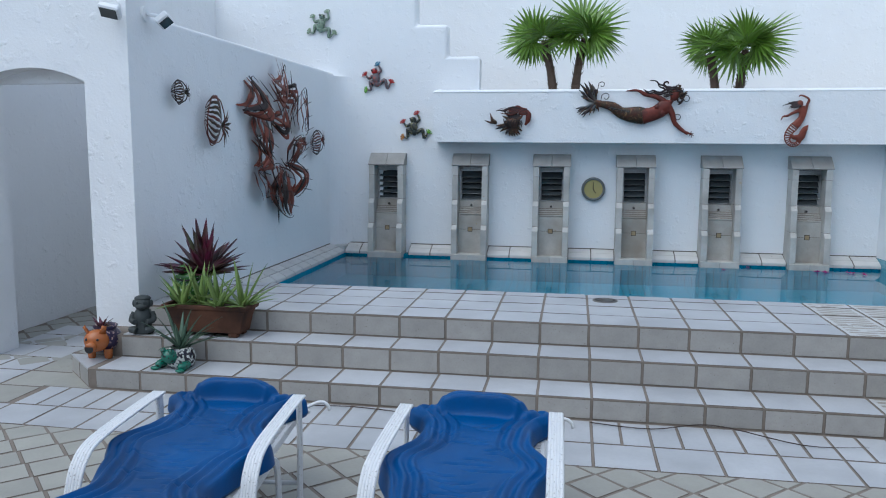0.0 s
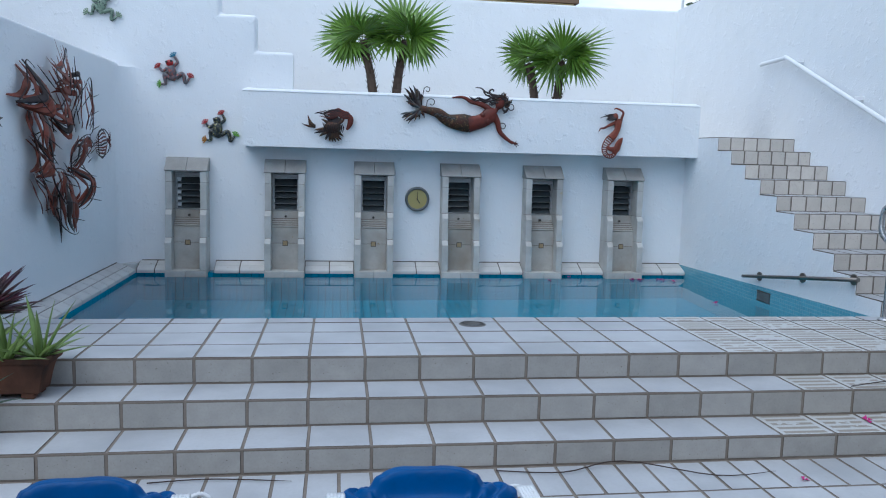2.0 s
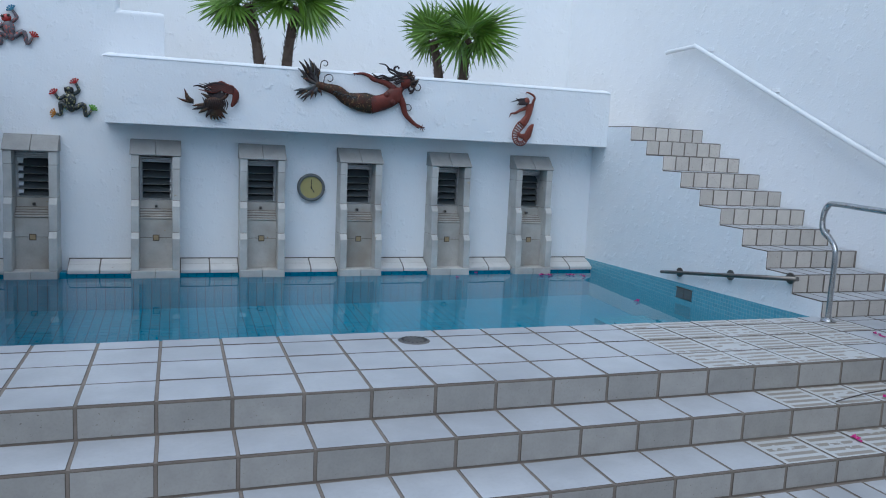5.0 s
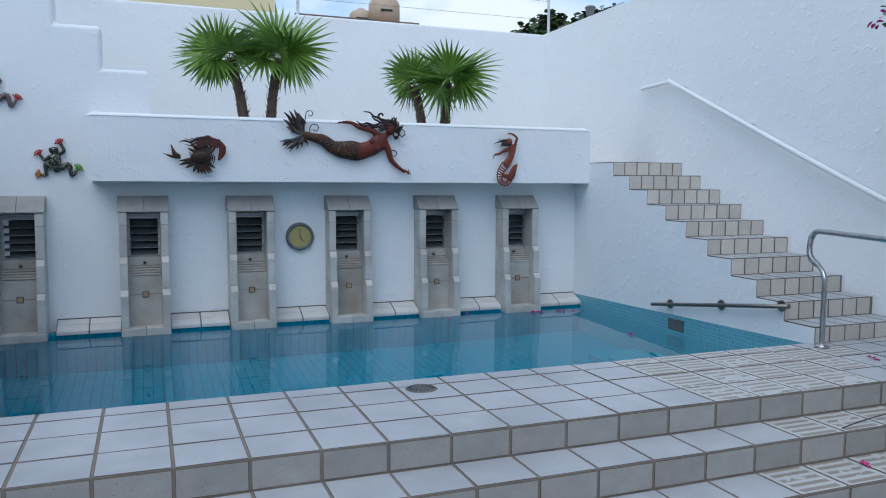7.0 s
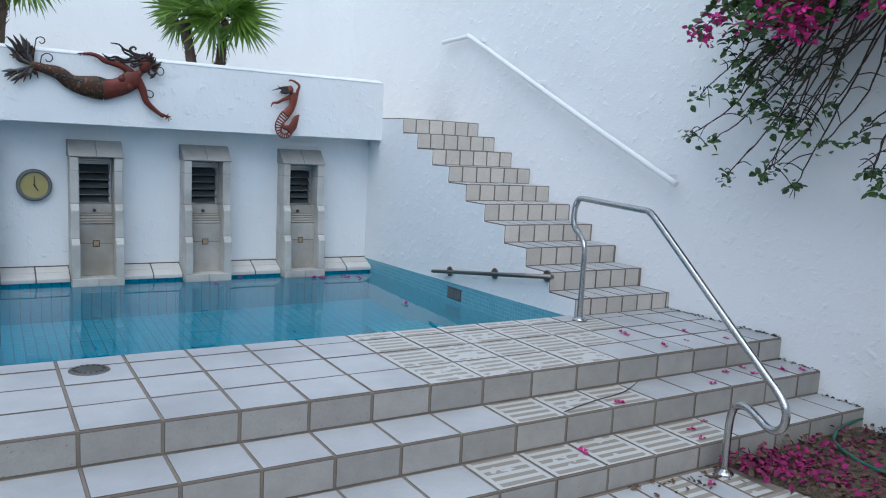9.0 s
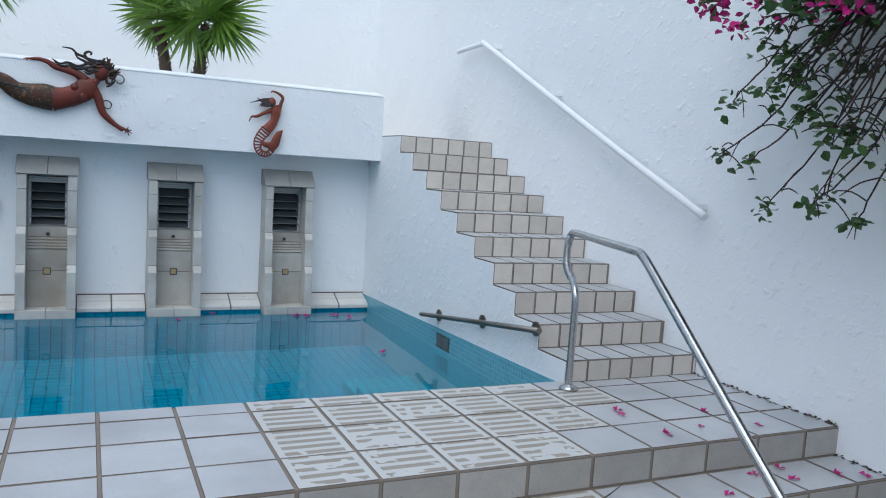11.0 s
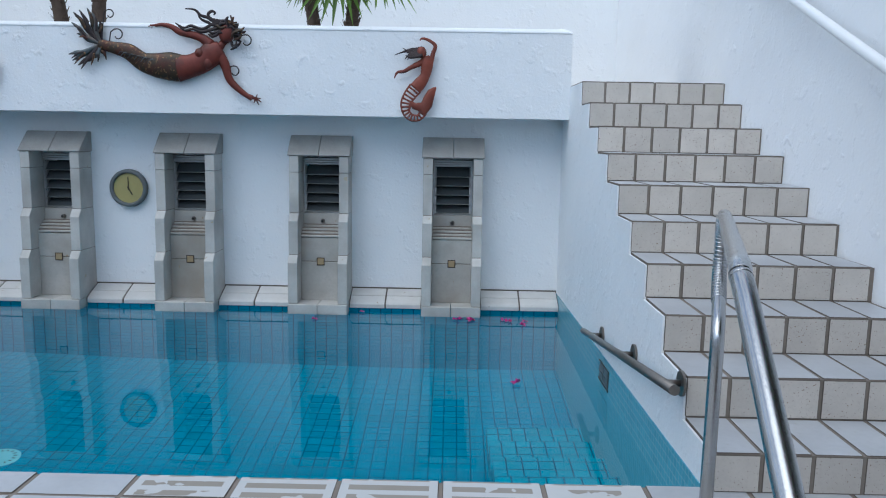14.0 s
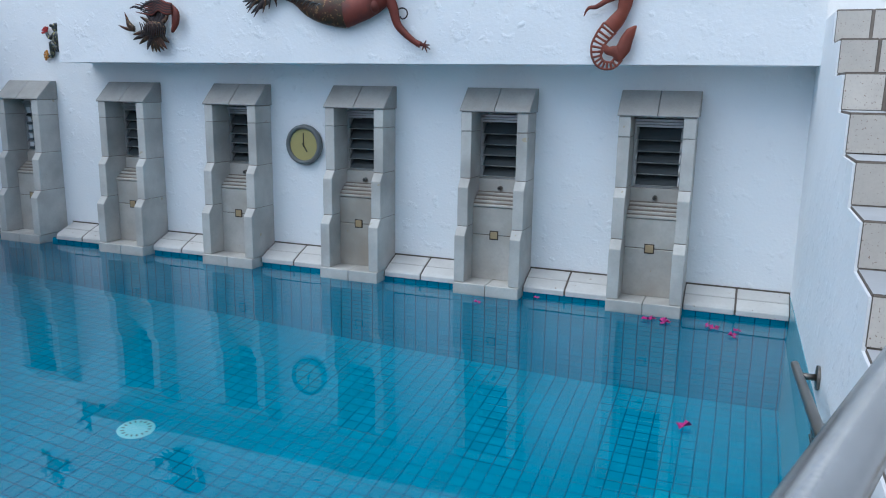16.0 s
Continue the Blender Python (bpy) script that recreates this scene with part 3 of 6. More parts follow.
FARLEAF = material("far_foliage", (0.045, 0.075, 0.022), rough=0.7, var=0.3, scale=1.0, island=0.35)

RUSTY_ORANGE = material("orange_rust_metal", (0.24, 0.055, 0.030), rough=0.5, metal=0.3, dark=(0.09, 0.025, 0.02), var=0.5, scale=16, bump=0.2, bscale=120)
STEELBLUE = material("blued_metal", (0.10, 0.115, 0.12), rough=0.4, metal=0.6, dark=(0.10, 0.05, 0.02), var=0.6, scale=22)
RUSTRED = material("red_rust_metal", (0.24, 0.050, 0.026), rough=0.5, metal=0.3, dark=(0.07, 0.03, 0.02), var=0.5, scale=20, bump=0.2, bscale=120)

rng = random.Random(7)


def ppath(pts, n):
    """A smooth run of n+1 points through the given ones."""
    pts = [Vector(p) for p in pts]
    out = []
    m = len(pts) - 1
    for i in range(n + 1):
        u = i / n * m
        k = min(int(u), m - 1)
        f = u - k
        a, b = pts[k], pts[k + 1]
        z, e = pts[max(k - 1, 0)], pts[min(k + 2, m)]
        out.append(0.5 * ((2 * a) + (b - z) * f + (2 * z - 5 * a + 4 * b - e) * f * f + (3 * a - z - 3 * b + e) * f ** 3))
    return out


def lerps(vals, n):
    return [float(np.interp(i / n * (len(vals) - 1), range(len(vals)), vals)) for i in range(n + 1)]


# ---- steel rails ----
def rail_x(y):
    if y > -4.66:
        return 6.177 + (y + 3.78) * 0.320
    return 5.895 + (y + 4.66) * 0.122


def pool_rail():
    top = empty("handrail", pose(6.177, -3.79, DECK), "polished steel pool handrail, hooked at both ends, from deck to patio", "handrail")
    base = Vector((6.177, -3.79, DECK))
    ctl = [(-3.79, 0.47), (-3.79, 0.70), (-3.79, 0.95), (-3.77, 1.03), (-3.69, 1.09), (-3.60, 1.13), (-3.565, 1.19), (-3.575, 1.28), (-3.62, 1.335), (-3.70, 1.352), (-4.10, 1.352), (-4.40, 1.352), (-4.54, 1.352), (-4.62, 1.352), (-4.66, 1.342)]
    ctl2 = [(-4.66, 1.342), (-4.72, 1.305), (-4.98, 1.112), (-5.28, 0.886), (-5.62, 0.635), (-5.72, 0.560), (-5.775, 0.490), (-5.775, 0.415), (-5.735, 0.372), (-5.680, 0.368), (-5.610, 0.398), (-5.545, 0.424), (-5.485, 0.415), (-5.445, 0.370), (-5.432, 0.25), (-5.432, PATIO)]
    pts = ppath([(rail_x(y) - base.x, y - base.y, z - base.z) for y, z in ctl], 90)
    part("upper_tube", Build().tube(pts, 0.0205, seg=16), STEEL, top)
    pts = ppath([(rail_x(y) - base.x, y - base.y, z - base.z) for y, z in ctl2], 90)
    part("sloping_tube", Build().tube(pts, 0.0205, seg=16), STEEL, top)
    # ribbed grip round the upper bend
    b = Build()
    g = ppath([(rail_x(y) - base.x, y - base.y, z - base.z) for y, z in ctl[4:9]], 26)
    for i in range(1, 26):
        d = (g[i] - g[i - 1]).normalized()
        b.tube([g[i] - d * 0.004, g[i] - d * 0.002, g[i] + d * 0.002, g[i] + d * 0.004], [0.0195, 0.0235, 0.0235, 0.0195], seg=14)
    part("ribbed_grip", b, STEEL, top)["kind"] = "stuff"
    part("foot_flange", Build().lathe([(0.021, 0.03), (0.03, 0.022), (0.052, 0.012), (0.056, 0.0), (0.0, 0.0)], (0, 0, 0.002)), STEEL, top)
    part("foot_flange", Build().lathe([(0.021, 0.03), (0.03, 0.022), (0.050, 0.010), (0.052, 0.0), (0.0, 0.0)], (rail_x(-5.432) - base.x, -5.432 - base.y, PATIO - DECK)), STEEL, top)
    b = Build()
    q = ppath([(rail_x(y) - base.x, y - base.y, z - base.z) for y, z in [(-4.664, 1.341), (-4.671, 1.338)]], 3)
    b.tube(q, 0.0206, seg=16)
    part("weld_collar", b, STEEL, top)


pool_rail()


def grab_rail():
    top = empty("grab_rail", pose(6.226, -2.6, 0.6), "dull steel grab rail on round wall plates beside the pool steps", "grab rail")
    a, c = Vector((-0.07, 0.92, -0.117)), Vector((-0.07, -0.87, 0.134))
    part("bar", Build().tube([a, a.lerp(c, 0.5), c], [0.017, 0.018, 0.019], seg=14), DULLSTEEL, top)
    for y in (-1.89, -2.62, -3.33):
        z = 0.612 - (y + 2.6) * 0.140
        p = Build().tube([(0.0, y + 2.6, z - 0.6), (-0.010, y + 2.6, z - 0.6)], 0.047, seg=20, smooth=False)
        part("wall_plate", p, DULLSTEEL, top)
        part("bracket", Build().tube([(-0.01, y + 2.6, z - 0.6), (-0.07, y + 2.6, z - 0.6)], 0.013, seg=10), DULLSTEEL, top)


grab_rail()


def stair_handrail():
    top = empty("stair_handrail", pose(7.2, -2.2, 2.2), "white painted tube handrail on the white stair wall", "handrail")
    pts = ppath([(-0.115, 2.10, 0.672), (-0.115, 2.02, 0.678), (-0.11, 1.75, 0.688), (-0.105, 1.60, 0.692), (-0.105, 1.50, 0.665), (-0.105, 0.6, 0.250), (-0.10, -0.6, -0.300), (-0.095, -1.55, -0.722)], 60)
    part("tube", Build().tube(pts, 0.025, seg=14), WHITEPAINT, top)
    for y, z in ((1.35, 0.625), (0.3, 0.13), (-1.42, -0.678)):
        x = right_wall_x(y - 2.2) - 7.2
        part("bracket", Build().box(-0.105, x + 0.01, y - 0.012, y + 0.012, z - 0.004, z + 0.035, c=0.003), WHITEPAINT, top)


stair_handrail()


# ---- clock ----
def clock():
    top = empty("wall_clock", pose(2.862, -0.012, 1.134), "round outdoor wall clock, grey rim, faded yellow dial", "clock")
    turn = pose(0, 0, 0, 90)
    ring = Build()
    n = 36
    prof = [(0.115, -0.02), (0.118, -0.034), (0.132, -0.038), (0.145, -0.030), (0.148, 0.0), (0.115, 0.0)]
    vs = [(r * math.cos(2 * math.pi * k / n), d, r * math.sin(2 * math.pi * k / n)) for r, d in prof for k in range(n)]
    m = len(prof)
    fs = [(i * n + k, i * n + (k + 1) % n, ((i + 1) % m) * n + (k + 1) % n, ((i + 1) % m) * n + k) for i in range(m) for k in range(n)]
    ring.add(vs, fs, 0, True)
    part("rim", ring, CLOCKRIM, top)
    part("dial", Build().tube([(0, -0.002, 0), (0, -0.019, 0)], 0.117, seg=36, smooth=False), CLOCKFACE, top)
    part("pointer", Build().box(-0.003, 0.003, -0.025, -0.022, -0.015, 0.085), BLACK, top)
    part("pointer", Build().box(-0.004, 0.004, -0.029, -0.026, -0.012, 0.06), BLACK, top, at=pose(0, 0, 0, 0, 148, 0))


clock()


# ---- metal wall art over the pool ----
def plane_map(ox, oz, k, px, pz, y):
    """Maps a sketch with x to the right and y down onto the wall plane."""
    return lambda p, d=0.0: Vector((ox + (p[0] - px) * k, y - d, oz - (p[1] - pz) * k))


def swimmer():
    b = Build()
    k = 0.001452
    def w(p, d=0.0):
        return Vector((2.515 + p[0] * k - p[1] * 0.000078, -0.345 - d, 2.488 + p[0] * 0.00003 - p[1] * 0.00144))
    def limb(ctl, rad, mat, seg=10, n=26, lift=0.02, flat=0.5):
        b.tube(ppath([w(p, lift) for p in ctl], n), [r * k for r in lerps(rad, n)], seg=seg, mat=mat, flat=flat, up=(0, 1, 0))
    limb([(228, 212), (300, 230), (380, 252), (450, 300), (520, 318), (585, 324), (640, 334)], [24, 28, 40, 46, 60, 70, 66], 2, n=40, seg=14, flat=0.35)
    limb([(625, 334), (690, 322), (750, 298), (795, 262), (838, 236)], [67, 56, 56, 62, 34], 0, n=30, seg=14, flat=0.4)
    limb([(825, 240), (845, 212), (862, 190)], [22, 17, 20], 0)
    limb([(785, 222), (740, 186), (680, 168), (630, 156), (590, 132), (545, 122), (508, 125)], [28, 22, 18, 17, 13, 10, 7], 0)
    for e in ((474, 130), (482, 122), (492, 138)):
        limb([(512, 125), (496, 124), e], [6, 4, 1.5], 0, n=6)
    limb([(828, 265), (860, 320), (884, 388), (925, 432), (972, 468), (1000, 482)], [28, 24, 19, 16, 12, 15], 0)
    for e in ((1026, 464), (1045, 484), (1047, 502), (1034, 516), (1010, 505)):
        limb([(998, 480), (1016, 482), e], [8, 5, 2], 0, n=6)
    b.ball(w((868, 165), 0.035), (0.058, 0.03, 0.075), 0, at=pose(0, 0, 0, 0, 18, 0))
    b.ball(w((735, 262), 0.035), (0.036, 0.024, 0.036), 0)
    b.ball(w((778, 310), 0.035), (0.034, 0.024, 0.046), 0)
    r = random.Random(3)
    strands = [[(860, 115), (800, 120), (745, 145), (690, 128), (655, 138), (612, 115)], [(850, 130), (790, 148), (745, 158), (700, 145), (660, 150), (625, 128)], [(860, 105), (805, 110), (770, 90), (735, 78), (705, 52), (658, 47)],
               [(865, 110), (810, 128), (770, 112), (740, 98), (722, 75)], [(850, 110), (790, 98), (772, 75), (790, 60), (806, 68), (800, 78)], [(845, 145), (800, 165), (770, 150), (735, 165)], [(835, 160), (800, 180), (775, 170)]]
    for s in strands:
        limb(s, [9, 8, 8, 6, 3], 1, seg=7, n=24, lift=0.035)
    for i in range(34):
        a = radians(-75 + 250 * r.random())
        d = 20 + 38 * r.random()
        c = (888 + d * math.cos(a), 172 - d * 1.15 * math.sin(a))
        q = radians(r.uniform(0, 360))
        limb([(c[0] - 26 * math.cos(q), c[1] - 26 * math.sin(q)), (c[0] + 9 * math.sin(q), c[1] - 9 * math.cos(q)), (c[0] + 16 * math.cos(q), c[1] + 16 * math.sin(q)), (c[0] + 24 * math.cos(q) - 10 * math.sin(q), c[1] + 24 * math.sin(q))], [3, 7, 7, 2], 1 if i % 4 else 2, seg=6, n=10, lift=0.035 + 0.03 * r.random())
    tips = [(100, 58), (96, 108), (118, 160), (134, 48), (168, 38), (200, 62), (232, 98), (82, 262), (96, 292), (130, 316), (180, 298), (214, 282), (256, 272)]
    for i, e in enumerate(tips):
        mdl = (238 + (e[0] - 238) * 0.5, 212 + (e[1] - 212) * 0.5 + (16 if i % 2 else 4))
        limb([(242, 212), mdl, ((mdl[0] + e[0]) / 2 + 4, (mdl[1] + e[1]) / 2 - 4), e], [6, 14, 11, 2], 3 if i % 3 else 1, seg=7, n=14, lift=0.012 + 0.014 * (i % 2), flat=0.22)
        limb([mdl, ((mdl[0] + e[0]) / 2 + 12, (mdl[1] + e[1]) / 2 + 2), (e[0] + 16, e[1] + 20)], [6, 7, 1.5], 1 if i % 2 else 2, seg=6, n=8, lift=0.03, flat=0.25)
    for cx, cy, r0 in ((320, 170, 36), (280, 70, 28), (958, 204, 38), (905, 352, 34)):
        pts = [(cx + r0 * (1 - j / 26) * math.cos(2.9 - j * 0.33), cy - r0 * (1 - j / 26) * math.sin(2.9 - j * 0.33)) for j in range(0, 18)]
        limb(([(cx - r0 - 6, cy + 60)] if cx < 400 else []) + pts, [3.2, 3.2, 2.8], 1, seg=6, n=44, lift=0.012, flat=1)
    for i in range(16):
        u = i / 15
        x, y = 350 + 250 * u, 258 + 62 * u
        limb([(x - 20, y + 14), (x, y - 6), (x + 20, y + 8)], [1.6, 4, 1.2], 3 if i % 2 else 1, seg=5, n=5, lift=0.045, flat=0.5)
    b.thing("metal_wall_figure", [RUST, DARKMETAL, OLIVEMETAL, STEELBLUE], "rust-red metal swimming figure with a fish tail on the wall", "wall art")


def lionfish():
    top = empty("metal_wall_fish", pose(1.9, -0.317, 1.95), "bronze and red metal spiny fish on the white wall", "wall art")
    O = Vector((1.9, -0.317, 1.95))
    k = 0.00178
    def w(p, d=0.0):
        return Vector((1.453 + p[0] * 0.00176 - p[1] * 0.00004, -0.345 - d, 2.28 - p[1] * 0.00181)) - O
    def limb(ctl, rad, mat, name="spine", seg=7, n=12, lift=0.02, flat=0.4):
        one = Build()
        one.tube(ppath([w(p, lift) for p in ctl], n), [r * k for r in lerps(rad, n)], seg=seg, flat=flat, up=(0, 1, 0))
        part(name, one, [RUST, DARKMETAL, OLIVEMETAL][mat], top)
    part("body", Build().ball(w((232, 188), 0.03), (0.100, 0.030, 0.062)), OLIVEMETAL, top)
    limb([(322, 100), (342, 130), (340, 165), (322, 200)], [10, 20, 18, 6], 0, "head", lift=0.035)
    limb([(120, 184), (95, 168), (85, 145), (74, 118)], [12, 14, 7, 1], 2, "tail_fin")
    limb([(125, 186), (95, 184), (70, 180), (38, 168)], [10, 9, 6, 1], 2, "tail_fin")
    r = random.Random(5)
    for e in ((160, 138), (178, 118), (204, 106), (230, 94), (256, 104), (284, 112), (306, 128), (118, 206), (118, 226), (150, 244), (190, 266), (218, 274), (238, 276), (256, 276), (276, 270), (292, 264), (304, 240)):
        s = (245 + (e[0] - 245) * 0.25, 188 + (e[1] - 188) * 0.3)
        c = (s[0] + (e[0] - s[0]) * 0.55 + (188 - e[1]) * 0.10, s[1] + (e[1] - s[1]) * 0.55)
        limb([s, c, e], [15, 10, 1.5], 2 if r.random() < 0.7 else 1, lift=0.03)
    for i in range(12):
        x = 170 + i * 11
        limb([(x, 160 + 5 * (i % 2)), (x + 10, 188), (x + 4, 220)], [2, 4, 1.5], 1, "rib", lift=0.06)
    for i in range(9):
        y = 78 + 5 * i
        limb([(332, 96 + 4 * i), (296, y + 10), (262, y - 4), (228, y + 14), (200 - 26 * (i % 3), y + 2)], [6, 7, 6, 5, 1.5], i % 2, "strand", n=14, lift=0.05)
    limb([(310, 104), (250, 82), (205, 90), (175, 106), (145, 100), (118, 106)], [6, 7, 7, 6, 5, 2], 1, "strand", n=18, lift=0.05)


def seahorse_figure():
    b = Build()
    k = 0.00135
    def w(p, d=0.0):
        return Vector((4.823 + p[0] * k, -0.345 - d, 2.379 + p[0] * 0.00003 - p[1] * 0.001342))
    def limb(ctl, rad, mat, seg=9, n=24, lift=0.02, flat=0.45):
        b.tube(ppath([w(p, lift) for p in ctl], n), [r * k for r in lerps(rad, n)], seg=seg, mat=mat, flat=flat, up=(0, 1, 0))
    limb([(262, 185), (272, 225), (262, 285), (236, 325), (212, 352)], [20, 33, 26, 33, 34], 0, n=24, seg=12)
    mid = [Vector((x, y, 0)) for x, y in ((212, 350), (182, 388), (160, 430), (164, 478), (192, 506), (232, 506), (258, 476))]
    mid = ppath(mid, 30)
    half = lerps([34, 30, 24, 18, 16, 14, 16], 30)
    sides = [[], []]
    for i, p in enumerate(mid):
        d = (mid[min(i + 1, 30)] - mid[max(i - 1, 0)]).normalized()
        nrm = Vector((-d.y, d.x, 0))
        a, c = p + nrm * half[i], p - nrm * half[i]
        sides[0].append(a)
        sides[1].append(c)
        if i % 2 == 0:
            limb([(a.x, a.y), (p.x, p.y), (c.x, c.y)], [6, 4.5, 6], 0, seg=6, n=6)
    for s in sides:
        limb([(q.x, q.y) for q in s], [5, 5], 0, seg=7, n=40)
    limb([(250, 486), (272, 440), (284, 405), (300, 372), (322, 346)], [16, 32, 28, 22, 2], 0, flat=0.25)
    limb([(258, 470), (238, 450), (210, 446), (190, 432), (182, 464)], [22, 24, 18, 12, 2], 0, flat=0.25)
    limb([(290, 225), (303, 170), (314, 130), (280, 102), (244, 92), (232, 104)], [15, 12, 10, 8, 6, 2], 0)
    limb([(262, 205), (232, 222), (190, 240), (150, 262), (114, 268), (98, 300)], [20, 16, 12, 10, 7, 2], 0)
    b.ball(w((242, 165), 0.03), (0.036, 0.024, 0.042), 0)
    for i, e in enumerate(((100, 178), (112, 172), (142, 142), (150, 156), (155, 200), (170, 205), (190, 200), (160, 180))):
        limb([(248, 140 + 6 * i), (212, 148 + 6 * i), (180, 150 + 6 * i), e], [9, 8, 6, 1.5], 1, seg=6, n=12, lift=0.03 + 0.003 * i)
    b.thing("metal_wall_figure", [RUSTY_ORANGE, DARKMETAL], "small rust-red metal figure with a curled fish tail", "wall art")


swimmer()
lionfish()
seahorse_figure()


def slit_fish(name, at, length, height, curl=0.0, n=9, seed=0, out=0.10, mats=(RUST, DARKMETAL), label="", flip=False):
    """A fish cut from curved metal blades, held off the wall on wire."""
    top = empty(name, at, label, "wall art", "metal fish on the left wall")
    r = random.Random(seed)
    sgn = -1 if flip else 1
    holder = part("wire", Build().tube([(0.0, 0, 0), (out * 0.5, 0.03, 0.02), (out, 0, 0)], 0.004, seg=6), mats[1], top)
    for i in range(n):
        body = Build()
        v = (i / (n - 1) - 0.5) * 2
        pts = []
        for j in range(13):
            u = j / 12
            wid = math.sin(math.pi * min(1, u * 0.9 + 0.08)) ** 0.8
            pts.append((out + 0.045 * math.sin(math.pi * u) * (1 - v * v * 0.7), sgn * (u - 0.5) * length, v * height * 0.5 * wid + curl * (u - 0.5) ** 2 * height + 0.01 * r.random()))
        body.tube(pts, [0.002 + height * 0.034 * math.sin(math.pi * min(1, max(0.02, j / 12))) for j in range(13)], seg=6, flat=0.18, up=(1, 0, 0))
        part("blade", body, mats[1 if i % 4 == 0 else 0], holder)
    fin = Build()
    for i in range(7):
        a = radians(-55 + 110 * i / 6)
        s = Vector((out, sgn * length * 0.46, 0.0))
        e = s + Vector((0.03 * r.random(), sgn * math.cos(a) * height * 0.42, math.sin(a) * height * 0.55))
        fin.tube([s, s.lerp(e, 0.5) + Vector((0.02, 0, 0)), e], [0.003, height * 0.035, 0.001], seg=6, flat=0.2, up=(1, 0, 0))
    part("tail", fin, list(mats), top)
    edge = Build()
    ring = [(out + 0.03 * abs(math.cos(t)), 0.5 * length * math.cos(t), 0.5 * height * math.sin(t) * (1.05 + 0.06 * math.sin(7 * t))) for t in [2 * math.pi * k / 30 for k in range(31)]]
    edge.tube(ring, 0.0045, seg=6, mat=1)
    part("wire_frame", edge, list(mats), top)
    return top


SL = "rust-coloured cut metal fish standing off the white wall"
slit_fish("metal_wall_fish", pose(LEFT, -4.18, 2.06, 5), 0.20, 0.17, seed=1, out=0.06, mats=(OLIVEMETAL, DARKMETAL), label="small bronze cut metal fish on the white wall")
slit_fish("metal_wall_fish", pose(LEFT, -3.63, 1.86, -15), 0.32, 0.40, seed=2, out=0.08, mats=(OLIVEMETAL, RUST), label="bronze and rust striped metal fish on the white wall")
slit_fish("metal_wall_fish", pose(LEFT, -0.93, 1.69, 10), 0.40, 0.27, seed=3, out=0.07, mats=(RUST, DARKMETAL), label="rust-red metal fish near the inner corner of the wall")


